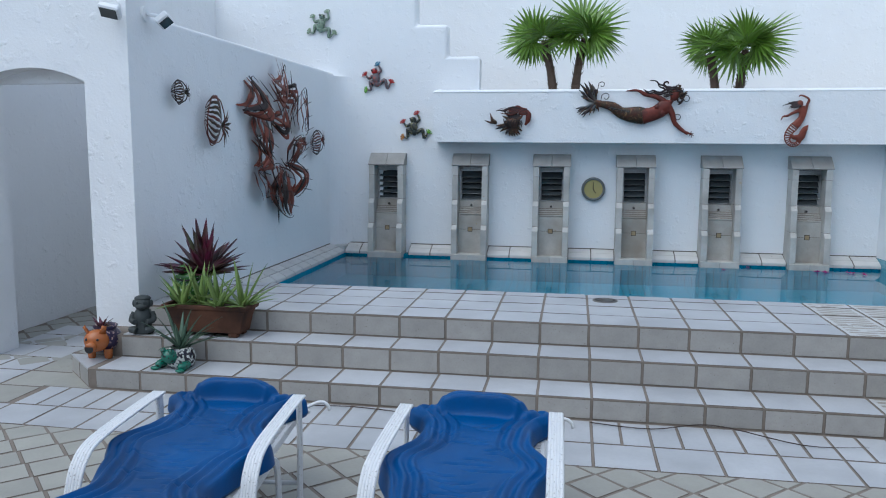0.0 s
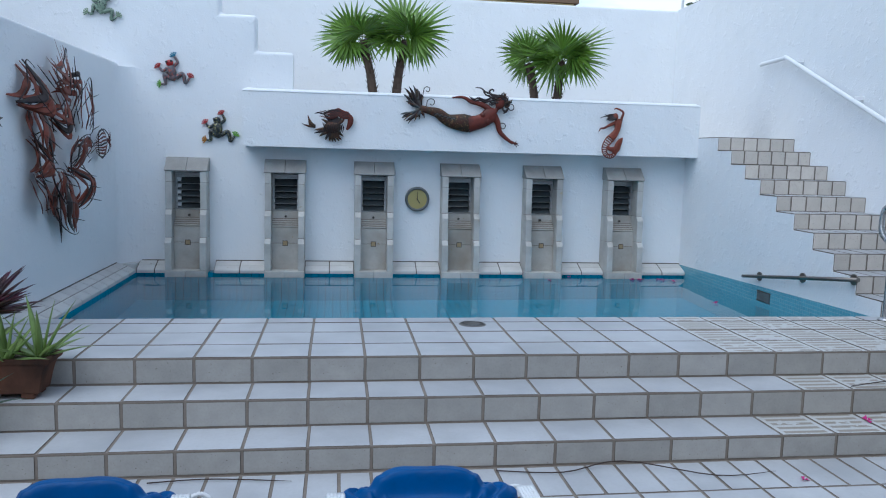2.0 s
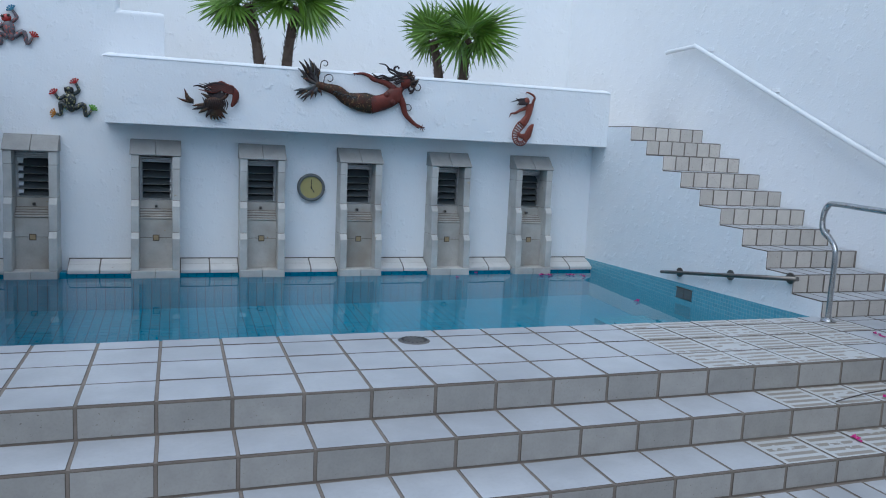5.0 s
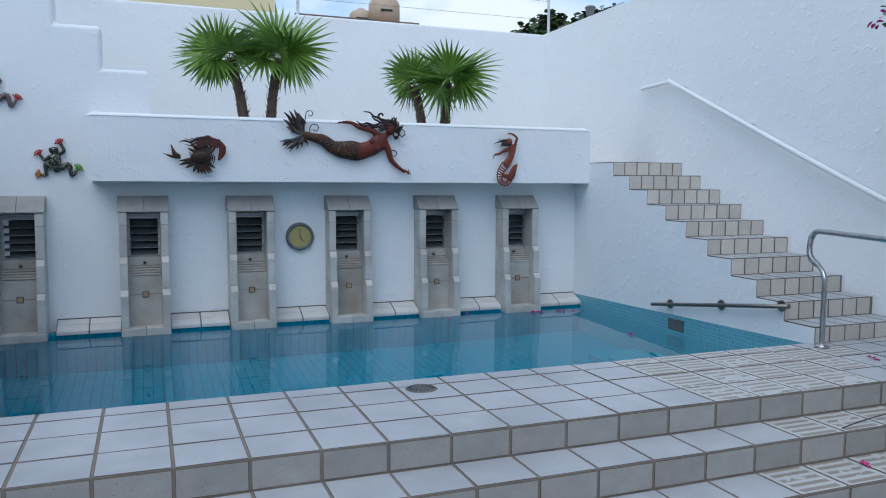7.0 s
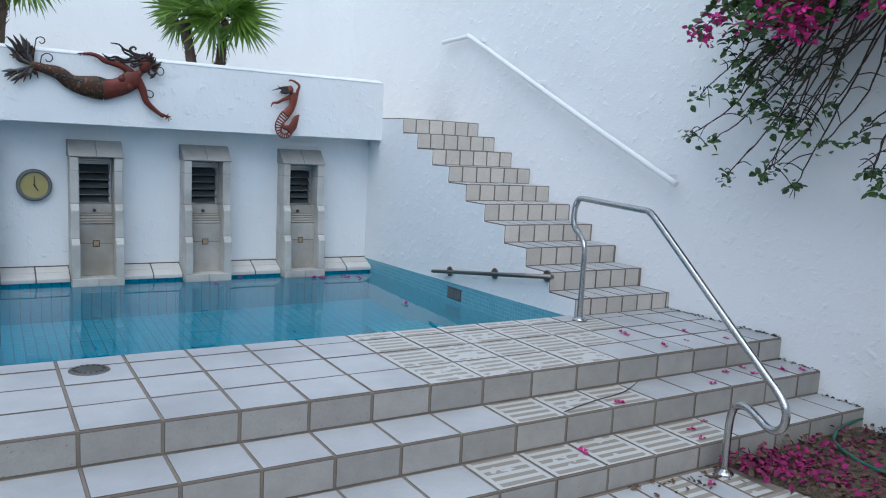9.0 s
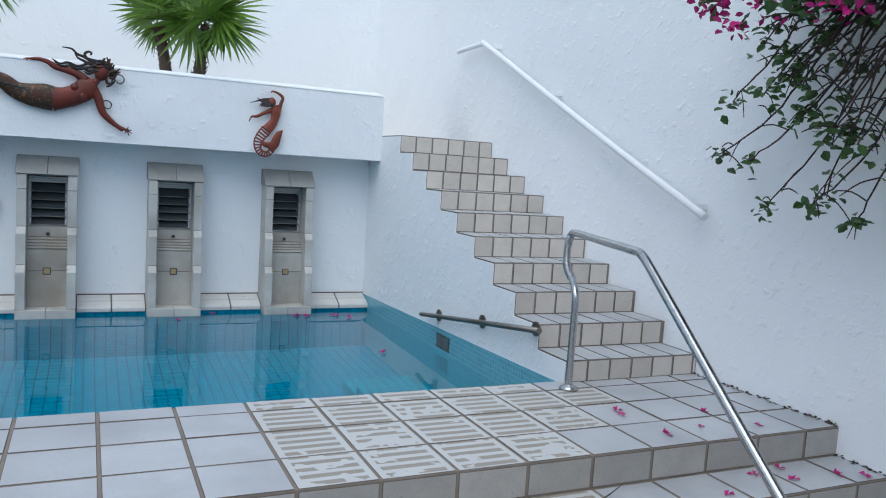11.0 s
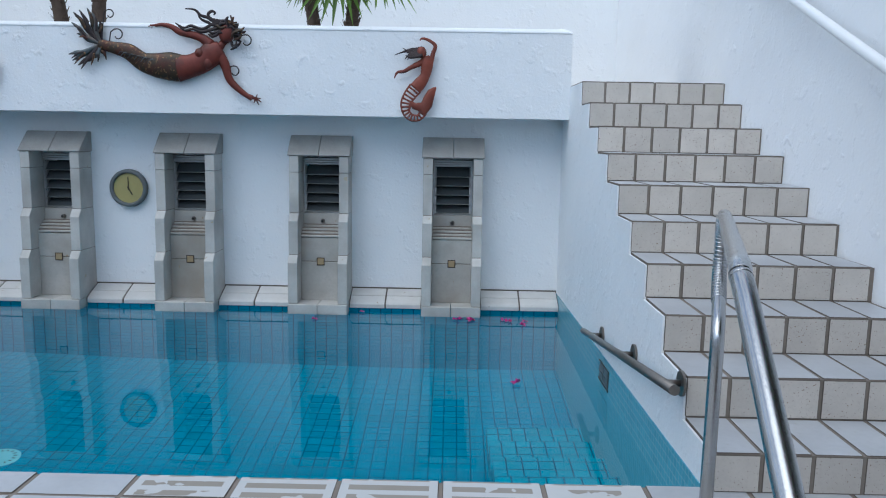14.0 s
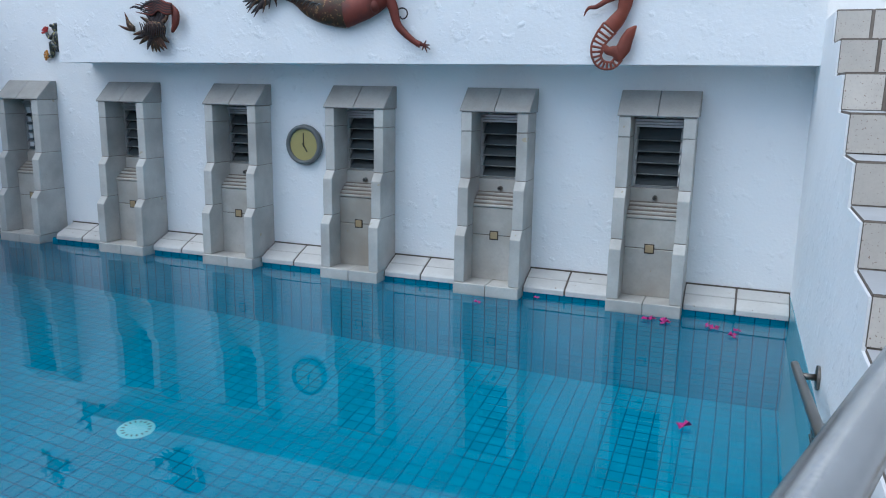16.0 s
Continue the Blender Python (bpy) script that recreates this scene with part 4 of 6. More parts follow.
def shoal():
    top = empty("metal_shoal", pose(LEFT, -2.15, 1.6), "large tangle of rust-red metal fish on the white wall", "wall art")
    # y and z of each fish on the wall, the way its head points, length and depth
    spots = [(-2.20, 2.20, 20, 0.62, 0.28), (-1.85, 2.18, -30, 0.50, 0.24), (-1.52, 2.00, -75, 0.62, 0.36), (-2.68, 2.02, 55, 0.50, 0.34), (-2.58, 1.78, 80, 0.60, 0.36), (-2.02, 1.86, 25, 0.42, 0.26),
             (-1.50, 1.66, -65, 0.34, 0.22), (-2.52, 1.52, 70, 0.46, 0.30), (-2.62, 1.26, -80, 0.46, 0.30), (-1.92, 1.60, 80, 0.46, 0.28), (-2.08, 1.14, 85, 0.60, 0.46), (-1.64, 1.30, -80, 0.46, 0.30), (-2.30, 1.36, 60, 0.36, 0.22)]
    r = random.Random(11)
    for i, (y, z, a, ln, h) in enumerate(spots):
        blades = []
        bend = r.choice((-1, 1)) * r.uniform(0.35, 0.75)
        off = 0.05 + 0.10 * r.random()
        m = pose(off, y + 2.15, z - 1.6, a + r.uniform(-8, 8), r.uniform(-18, 18), r.uniform(-12, 12))
        nb = 6
        for q in range(nb):
            v = (q / (nb - 1) - 0.5) * 2
            pts = []
            for j in range(13):
                u = j / 12
                wid = math.sin(math.pi * (0.08 + u * 0.84)) ** 0.6
                pts.append(m @ Vector((0.07 * math.sin(math.pi * u) - 0.05 * v * v, (u - 0.5) * ln * 0.84 * (1 - 0.2 * abs(v)), v * h * 0.46 * wid + 1.25 * bend * (u - 0.5) ** 2 + 0.022 * math.sin(u * 10 + q * 1.9))))
            one = Build()
            one.tube(pts, [0.003 + h * (0.066 + 0.03 * (q % 2)) * math.sin(math.pi * min(0.97, max(0.03, j / 12))) ** 0.8 for j in range(13)], seg=6, flat=0.12, up=tuple(m.to_3x3() @ Vector((1, 0.25 * v, 0.2))))
            blades.append((one, q))
        rim = [m @ Vector((0.02, 0.44 * ln * math.cos(t), 0.50 * h * math.sin(t) + bend * (0.5 * math.cos(t)) ** 2)) for t in [math.pi * (1.25 * k / 24 - 0.1) for k in range(25)]]
        fish = part("fish", Build().tube(rim, lerps([0.002, 0.006, 0.006, 0.002], 24), seg=5), DARKMETAL, top)
        for one, q in blades:
            part("blade", one, DARKMETAL if (q + i) % 7 == 6 else RUSTRED, fish)
        for q in range(3):
            u0 = -0.25 + 0.25 * q
            fr = [m @ Vector((0.085, u0 * ln + 0.05 * s, h * (-0.42 + 0.84 * s) * 0.9 + bend * u0 * u0)) for s in (0.0, 0.3, 0.6, 1.0)]
            part("rib", Build().tube(ppath(fr, 10), lerps([0.002, 0.005, 0.002], 10), seg=5), DARKMETAL, fish)
    w = Build()
    for k in range(6):
        y, z = r.uniform(-0.5, 0.3), r.uniform(-0.5, 0.5)
        w.tube(ppath([(0.0, y, z), (0.06, y + 0.05, z + 0.04), (0.1, y + r.uniform(-0.2, 0.2), z + r.uniform(-0.2, 0.2)), (0.14, y + r.uniform(-0.2, 0.2), z + r.uniform(-0.2, 0.1))], 16), 0.005, seg=6)
    w.tube(ppath([(0.02, -0.02, -0.35), (0.08, -0.05, -0.6), (0.1, -0.09, -0.77)], 10), [0.01] * 5 + [0.008] * 3 + [0.005, 0.003, 0.001], seg=6)
    part("wire_frame", w, DARKMETAL, top)


shoal()


def frog(at, skin, cols, label, size=1.0):
    """A flat ceramic frog climbing the wall, seen from above, its feet splayed."""
    b = Build()
    s = size
    b.ball((0, -0.035, 0), (0.062 * s, 0.035 * s, 0.085 * s), 0)
    b.ball((0, -0.03, -0.08 * s), (0.045 * s, 0.03 * s, 0.06 * s), 0)
    b.ball((0, -0.035, 0.105 * s), (0.05 * s, 0.032 * s, 0.045 * s), 1 if cols[4] else 0)
    for x in (-0.032, 0.032):
        b.ball((x * s, -0.06, 0.125 * s), 0.016 * s, 2)
    legs = [([(-0.045, 0.05), (-0.11, 0.02), (-0.15, 0.075)], [0.022, 0.02, 0.013], 0), ([(0.04, 0.06), (0.10, 0.10), (0.075, 0.18)], [0.022, 0.02, 0.013], 1),
            ([(-0.03, -0.10), (-0.10, -0.03), (-0.115, -0.15), (-0.17, -0.145)], [0.03, 0.028, 0.02, 0.012], 2), ([(0.03, -0.10), (0.13, -0.06), (0.14, -0.19), (0.21, -0.12)], [0.03, 0.028, 0.02, 0.012], 3)]
    for ctl, rad, c in legs:
        p = ppath([(x * s, -0.025, z * s) for x, z in ctl], 14)
        b.tube(p, [v * s for v in lerps(rad, 14)], seg=8, mat=0)
        end = p[-1]
        dirn = (p[-1] - p[-4]).normalized()
        base = math.atan2(dirn.z, dirn.x)
        for t in (-1.0, -0.5, 0.0, 0.5, 1.0):
            e = end + Vector((math.cos(base + t), 0, math.sin(base + t))) * 0.05 * s
            b.tube([end, end.lerp(e, 0.6), e], [0.012 * s, 0.008 * s, 0.009 * s], seg=6, mat=3 + c)
            b.ball(e, 0.0115 * s, 3 + c, seg=6, rings=5)
    b.thing("ceramic_frog", [skin, PAINTS["red"], BLACK] + [PAINTS[c] for c in cols[:4]], label, "wall ornament", "ceramic frogs climbing the wall", at=at)


frog(pose(-0.67, -0.0, 3.22, 0, 8, 0), FROGSKIN[2], ("pale", "pale", "pale", "pale", 0), "pale green patterned ceramic frog on the white wall", 0.82)
frog(pose(0.055, -0.0, 2.525, 0, -12, 0), FROGSKIN[1], ("red", "blue", "green", "red", 1), "grey ceramic frog with red and blue feet on the white wall", 0.84)
frog(pose(0.555, -0.0, 1.905, 0, -6, 0), FROGSKIN[0], ("red", "red", "orange", "green", 0), "black patterned ceramic frog with red and green feet", 0.84)


# ---- floodlights ----
def floodlight(at, label):
    top = empty("floodlight", at, label, "floodlight", "floodlights")
    part("wall_plate", Build().tube([(0, 0, 0), (0, -0.02, 0)], 0.055, seg=20, smooth=False), WHITEPAINT, top)
    part("arm", Build().tube([(0, -0.02, 0), (0.02, -0.08, -0.01), (0.05, -0.12, -0.03)], 0.016, seg=10), WHITEPAINT, top)
    head = part("housing", Build().box(-0.10, 0.10, -0.035, 0.035, -0.075, 0.075, c=0.014), WHITEPAINT, top, at=pose(0.05, -0.13, -0.04, 50, 12, 10) @ Matrix.Scale(0.72, 4))
    part("lens", Build().box(-0.082, 0.082, -0.040, -0.034, -0.058, 0.058, c=0.002), GLASS_DARK, head, "dark glass floodlight lens")


floodlight(pose(-0.62, -4.755, 2.60), "white outdoor floodlight high on the wall pillar")
floodlight(pose(LEFT, -4.52, 2.60, 0, 0, 90), "white floodlight high on the face of the stucco wall")


# ---- sun loungers ----
cr = random.Random(17)
CREASES = [(cr.uniform(-0.13, 0.13), 0.27 + 0.052 * k, cr.uniform(0.05, 0.11), cr.uniform(0.006, 0.016), cr.uniform(0, 6.28)) for k in range(28)]


def cushion(parent):
    b = Build()
    nx, ny = 84, 300
    L = 1.86
    def half(v):
        w = 0.278 + 0.052 * math.sin(v * 9.5 + 1.2) + 0.010 * math.sin(v * 21)
        end = min(1.0, max(0.0, v / 0.07))
        foot = min(1.0, max(0.0, (L - v) / 0.10))
        return w * (0.80 + 0.20 * math.sin(end * math.pi / 2)) * (0.7 + 0.3 * math.sin(foot * math.pi / 2))
    top, bot = [], []
    for j in range(ny + 1):
        v = L * j / ny
        for i in range(nx + 1):
            u = (i / nx - 0.5) * 2
            h = half(v)
            x = u * h
            fall = max(0.0, (abs(u) - 0.90) / 0.10)
            z = 0.085 * math.sqrt(max(0.0, 1 - fall ** 2))
            vend = min(1.0, v / 0.05, (L - v) / 0.05)
            z *= math.sqrt(max(0.0, 1 - (1 - vend) ** 2))
            d = (1 - abs(u)) * h
            if d < 0.17:
                z += 0.0085 * math.sin(2 * math.pi * (d + 0.02 * math.sin(v * 7)) / 0.05) * min(1, (0.17 - d) / 0.03)
            z -= 0.012 * (1 - u * u)
            wv = -0.03 * math.sin(x * 11 + 0.6)
            if 0.06 < v < 0.24:
                q = v - 0.135 - 0.030 * u * u + wv * 0.35
                z += 0.095 * math.exp(-((q + 0.03) / 0.045) ** 2 if q < -0.03 else -(max(0.0, q) / 0.018) ** 2) * math.exp(-(u / 0.62) ** 6)
            z += 0.005 * noise.noise(Vector((x * 9, v * 7, 0)))
            nz = noise.noise(Vector((x * 6 + 5, v * 5, 3.0)))
            for sx, sv, ln, am, ph in CREASES:
                if abs(x - sx) < ln:
                    dv = v - sv - am * math.sin((x - sx) / ln * 2.6 + ph)
                    if abs(dv) < 0.011:
                        z -= 0.013 * (1 - abs(dv) / 0.011) * (1 - ((x - sx) / ln) ** 2)
            top.append((x, -v + 0.03 * (math.cos(u * 3.1) - 1) * (1 if v < 0.2 else 0) * max(0, 1 - v / 0.2), z))
            bot.append((x, -v, -0.005))
    b.add(top, [(j * (nx + 1) + i, j * (nx + 1) + i + 1, (j + 1) * (nx + 1) + i + 1, (j + 1) * (nx + 1) + i) for j in range(ny) for i in range(nx)], 0, True)
    k = (nx + 1) * (ny + 1)
    rim = [i for i in range(nx + 1)] + [j * (nx + 1) + nx for j in range(1, ny + 1)] + [ny * (nx + 1) + i for i in range(nx - 1, -1, -1)] + [j * (nx + 1) for j in range(ny - 1, 0, -1)]
    lo = [(top[i][0] * 0.97, top[i][1], -0.01) for i in rim]
    b.add([top[i] for i in rim] + lo, [(q, (q + 1) % len(rim), len(rim) + (q + 1) % len(rim), len(rim) + q) for q in range(len(rim))] + [tuple(range(len(rim), 2 * len(rim)))], 0, True)
    return b


def lounger():
    top = empty("sun_lounger", pose(0, 0, PATIO), "white slatted metal sun lounger with chipped paint on patio tiles", "sun lounger", "blue sun loungers before the steps")
    side = 0.325
    for s in (-1, 1):
        a = part("armrest", Build(), WORNWHITE, top)
        arm = Build()
        path = ppath([(s * side, -0.30, 0.505), (s * side, -0.55, 0.51), (s * side, -0.88, 0.505), (s * side, -1.00, 0.46), (s * side, -1.06, 0.36), (s * side, -1.09, 0.25)], 36)
        for k in range(5):
            o = (k - 2) * 0.0115
            arm.tube([p + Vector((o, 0, 0)) for p in path], 0.0085, seg=6, flat=0.8)
        arm.tube([p - Vector((0, 0, 0.004)) for p in path], 0.024, seg=8, flat=0.22)
        a.data = arm.mesh("armrest", WORNWHITE)
        leg = Build()
        for k in range(4):
            o = (k - 1.5) * 0.013
            leg.tube(ppath([(s * side, -0.305 + o, 0.50), (s * side, -0.305 + o, 0.25), (s * side, -0.315 + o, 0.06), (s * side, -0.33 + o, 0.0)], 14), 0.009, seg=6)
        leg.box(s * side - 0.006, s * side + 0.006, -0.33, -0.28, 0.0, 0.50)
        part("rear_leg", leg, WORNWHITE, top)
        hoop = Build()
        for k in range(4):
            o = k * 0.013
            hoop.tube(ppath([(s * (side - 0.04), -0.50 - o, 0.0), (s * (side - 0.04), -0.51 - o, 0.22), (s * (side - 0.04), -0.56 - o, 0.31), (s * (side - 0.04), -0.70, 0.345 - o), (s * (side - 0.04), -1.0, 0.335 - o)], 24), 0.008, seg=6)
        part("hoop_leg", hoop, WORNWHITE, top)
        part("side_rail", Build().box(s * (side - 0.055) - 0.012, s * (side - 0.055) + 0.012, -1.85, -0.05, 0.325, 0.365, c=0.004), WORNWHITE, top)
        part("front_leg", Build().tube(ppath([(s * (side - 0.03), -1.62, 0.34), (s * (side - 0.03), -1.64, 0.15), (s * (side - 0.03), -1.60, 0.0)], 10), 0.016, seg=8), WORNWHITE, top)
    for y in (-0.06, -0.305, -0.9, -1.84):
        z = 0.345 if y != -0.305 else 0.09
        part("cross_bar", Build().tube([(-side + 0.01, y, z), (side - 0.01, y, z)], 0.011, seg=8), WORNWHITE, top)
    part("hook", Build().tube(ppath([(side - 0.06, -0.06, 0.34), (side - 0.01, -0.04, 0.37), (side + 0.04, -0.03, 0.385), (side + 0.07, -0.03, 0.37), (side + 0.08, -0.03, 0.345)], 14), 0.009, seg=8), WORNWHITE, top)
    sl = Build()
    for k in range(30):
        y = -0.09 - k * 0.06
        sl.box(-side + 0.06, side - 0.06, y - 0.02, y + 0.02, 0.362, 0.366)
    part("sling", sl, material("grey_mesh_sling", (0.5, 0.5, 0.5), rough=0.8, var=0.3, scale=60), top)
    return top


lg = lounger()
cu = cushion(lg).thing("lounger_cushion", BLUE, "moulded glossy blue lounger cushion with wavy ridges and a raised pillow", "lounger cushion", "blue lounger cushions")
CUSHION = pose(0, -0.08, 0.378)
cu.matrix_world = pose(0, 0, PATIO) @ CUSHION
m2, m1 = pose(2.235, -6.392, PATIO, 0, 0, 1), pose(1.055, -6.402, PATIO, 0, 0, 6)
copy_thing(lg, m1)
copy_thing(cu, m1 @ CUSHION)
lg.matrix_world = m2
cu.matrix_world = m2 @ CUSHION


# ---- pots and plants on the steps ----
def rosette(n, length, width, mat_index=0, droop=0.5, seed=0, tilt=(20, 75), curve=0.0, fold=0.35):
    """Long tapering folded leaves from one point."""
    b = Build()
    r = random.Random(seed)
    for i in range(n):
        az = i * 2.399 + r.uniform(-0.25, 0.25)
        el = radians(r.uniform(*tilt))
        ln = length * r.uniform(0.7, 1.1)
        w = width * r.uniform(0.8, 1.15)
        vs, m = [], 9
        p = Vector((0.012 * math.cos(az), 0.012 * math.sin(az), 0))
        for j in range(m + 1):
            u = j / m
            e = el - droop * u * u * (1.1 - el / 2)
            d = Vector((math.cos(az) * math.cos(e), math.sin(az) * math.cos(e), math.sin(e)))
            side = Vector((-math.sin(az), math.cos(az), 0))
            nrm = side.cross(d).normalized() * -1
            ww = w * (1 - u ** 1.8) * (0.75 + 0.25 * min(1, u * 4)) + 0.0008
            vs += [p + side * ww + nrm * ww * fold, p - nrm * ww * 0.28, p - side * ww + nrm * ww * fold, p + nrm * ww * 0.10]
            p = p + d * (ln / m)
        fs = [(4 * j + k, 4 * j + (k + 1) % 4, 4 * j + 4 + (k + 1) % 4, 4 * j + 4 + k) for j in range(m) for k in range(4)]
        b.add(vs, fs, mat_index, True)
    return b


def trough():
    top = empty("plant_trough", pose(0.085, -4.86, MID), "weathered dark terracotta trough of spiky green aloes on the steps", "planter")
    body = Build()
    outer = [(-0.30, -0.10), (0.30, -0.10), (0.30, 0.10), (-0.30, 0.10)]
    rings = [(0.86, 0.03), (0.93, 0.13), (1.0, 0.19), (1.07, 0.195), (1.08, 0.225), (0.98, 0.228), (0.96, 0.19)]
    vs = [(x * s, y * s, z) for s, z in rings for x, y in outer]
    fs = [(4 * i + k, 4 * i + (k + 1) % 4, 4 * i + 4 + (k + 1) % 4, 4 * i + 4 + k) for i in range(len(rings) - 1) for k in range(4)] + [(3, 2, 1, 0), tuple(4 * (len(rings) - 1) + k for k in range(4))]
    body.add(vs, fs)
    part("trough", body, TERRA, top, bevel=0.006, segments=2)
    for x in (-0.2, 0.2):
        for y in (-0.06, 0.06):
            part("foot", Build().box(x - 0.035, x + 0.035, y - 0.025, y + 0.025, 0.0, 0.032, c=0.006), TERRA, top)
    part("soil", Build().box(-0.27, 0.27, -0.085, 0.085, 0.185, 0.205), SOIL, top)
    for i, (x, y, ln, sd) in enumerate(((-0.21, 0.0, 0.27, 1), (-0.09, 0.05, 0.31, 2), (0.08, -0.04, 0.27, 3), (0.23, 0.03, 0.33, 5))):
        part("aloe", rosette(15, ln * 1.1, 0.024, seed=sd, tilt=(8, 82), droop=0.25), ALOE, top, at=pose(x, y, 0.20))


trough()


def frog_pot():
    top = empty("frog_pot", pose(-0.22, -4.50, DECK), "green glazed frog-shaped pot holding a purple spiky plant", "planter")
    b = Build()
    b.lathe([(0.0, 0.0), (0.10, 0.0), (0.135, 0.06), (0.14, 0.14), (0.115, 0.20), (0.10, 0.22), (0.085, 0.20)], (0, 0, 0), seg=24)
    for s in (-1, 1):
        b.ball((s * 0.05, -0.07, 0.25), (0.042, 0.038, 0.042), 0)
        b.ball((s * 0.05, -0.10, 0.255), (0.024, 0.016, 0.024), 1)
        b.ball((s * 0.11, -0.09, 0.07), (0.04, 0.05, 0.07), 0)
    b.ball((0, -0.08, 0.20), (0.11, 0.07, 0.05), 0)
    b.tube(ppath([(-0.10, -0.115, 0.20), (0, -0.155, 0.185), (0.10, -0.115, 0.20)], 12), 0.006, seg=6, mat=1)
    part("pot", b, [CERGREEN, BLACK], top)
    part("purple_plant", rosette(64, 0.40, 0.046, seed=9, tilt=(8, 86), droop=0.22), PURPLE, top, at=pose(0.07, 0.02, 0.20))


frog_pot()


def small_statue():
    b = Build()
    b.lathe([(0.0, 0.0), (0.068, 0.0), (0.07, 0.02), (0.055, 0.05), (0.06, 0.09), (0.068, 0.12), (0.055, 0.16), (0.04, 0.175)], (0, 0, 0), seg=20)
    b.ball((0, -0.005, 0.215), (0.062, 0.055, 0.052))
    b.ball((0, -0.05, 0.20), (0.04, 0.025, 0.02))
    b.ball((0, 0.0, 0.25), (0.058, 0.05, 0.025))
    for s in (-1, 1):
        b.tube(ppath([(s * 0.06, 0, 0.15), (s * 0.078, -0.02, 0.10), (s * 0.04, -0.065, 0.09)], 10), 0.02, seg=8)
        b.tube(ppath([(s * 0.03, -0.02, 0.03), (s * 0.07, -0.055, 0.035), (s * 0.03, -0.075, 0.03)], 10), 0.024, seg=8)
        b.ball((s * 0.024, -0.05, 0.23), 0.010)
        b.ball((s * 0.06, 0, 0.215), (0.012, 0.02, 0.025))
    b.thing("stone_statue", STONE, "small dark carved stone idol squatting on the middle step", "statue", at=pose(-0.405, -4.915, MID, 0, 0, 15))


small_statue()


def pig_pot():
    top = empty("pig_planter", pose(-0.655, -5.02, LOW, 0, 0, 6), "orange glazed clay pig planter with a dark patterned back", "planter")
    b = Build()
    b.ball((0, 0.02, 0.12), (0.105, 0.15, 0.095), 1, seg=20, rings=12)
    b.ball((0, -0.10, 0.135), (0.085, 0.075, 0.08), 0, seg=18, rings=12)
    b.tube([(0, -0.15, 0.115), (0, -0.205, 0.10)], [0.038, 0.033], seg=16, mat=0)
    b.tube([(0, -0.203, 0.10), (0, -0.209, 0.10)], 0.030, seg=16, mat=2)
    for s in (-1, 1):
        b.tube([(s * 0.05, -0.11, 0.19), (s * 0.07, -0.125, 0.235), (s * 0.06, -0.13, 0.25)], [0.028, 0.020, 0.003], seg=8, mat=0, flat=0.5)
        b.ball((s * 0.040, -0.162, 0.155), 0.010, 2, seg=8, rings=6)
        for y in (-0.06, 0.11):
            b.lathe([(0.0, 0.0), (0.024, 0.0), (0.027, 0.015), (0.03, 0.07)], (s * 0.06, y, 0.0), mat=0 if y < 0 else 1, seg=12)
    part("body", b, [ORANGE, COBALT, BLACK], top)
    rim = Build().lathe([(0.075, 0.195), (0.085, 0.215), (0.078, 0.22), (0.065, 0.20), (0.0, 0.19)], (0, 0.03, 0), seg=22)
    part("rim", rim, COBALT, top)
    part("purple_plant", rosette(14, 0.10, 0.012, seed=4, tilt=(20, 80)), PURPLE, top, at=pose(0, -0.02, 0.205))


pig_pot()


def teal_pot():
    top = empty("toad_planter", pose(0.0, -5.17, LOW, 0, 0, -10), "teal and black glazed toad planter with a grey-green agave", "planter")
    b = Build()
    b.lathe([(0.0, 0.0), (0.085, 0.0), (0.10, 0.04), (0.095, 0.09), (0.075, 0.125), (0.07, 0.135), (0.06, 0.12), (0.0, 0.11)], (0, 0.02, 0), mat=1, seg=22)
    b.ball((-0.02, -0.07, 0.085), (0.06, 0.05, 0.05), 0)
    for s in (-1, 1):
        b.ball((s * 0.032 - 0.02, -0.09, 0.125), 0.02, 0, seg=10, rings=8)
        b.ball((s * 0.09, -0.06, 0.03), (0.035, 0.06, 0.03), 0)
        b.ball((s * 0.10, -0.12, 0.012), (0.035, 0.025, 0.012), 0)
    part("body", b, [TEAL, PATTERN], top)
    part("agave", rosette(17, 0.33, 0.017, seed=13, tilt=(12, 80), droop=0.55), AGAVE, top, at=pose(0, 0.02, 0.12))


teal_pot()


# ---- fan palms in the planter ----
def fan_leaf(seed, R=0.50, blades=27):
    b = Build()
    r = random.Random(seed)
    pet = 0.17
    b.tube([(0, 0, 0), (0, pet * 0.5, 0.012), (0, pet, 0)], [0.007, 0.005, 0.004], seg=5)
    for i in range(blades):
        a = radians(-142 + 284 * i / (blades - 1))
        ln = R * (0.80 + 0.2 * math.cos(a * 0.6)) * r.uniform(0.9, 1.08)
        d = Vector((math.sin(a), math.cos(a), 0))
        s = Vector((d.y, -d.x, 0))
        up = Vector((0, 0, 1))
        bend = r.uniform(0.02, 0.10) + 0.05 * abs(math.sin(a))
        w = 0.0205
        c = Vector((0, pet, 0))
        vs = []
        for u, ww in ((0.0, 0.1), (0.32, 0.9), (0.55, 1.0), (0.80, 0.5), (1.0, 0.02)):
            q = c + d * ln * u - up * bend * ln * u * u * 2.0 + up * 0.012 * math.sin(u * 3)
            vs += [q + s * w * ww + up * 0.007 * ww, q - up * 0.004 * ww, q - s * w * ww + up * 0.007 * ww]
        fs = []
        for j in range(4):
            fs += [(3 * j, 3 * j + 1, 3 * j + 4, 3 * j + 3), (3 * j + 1, 3 * j + 2, 3 * j + 5, 3 * j + 4)]
        b.add(vs, fs, 0, False)
    return b.mesh("frond", PALMLEAF, normals=False)


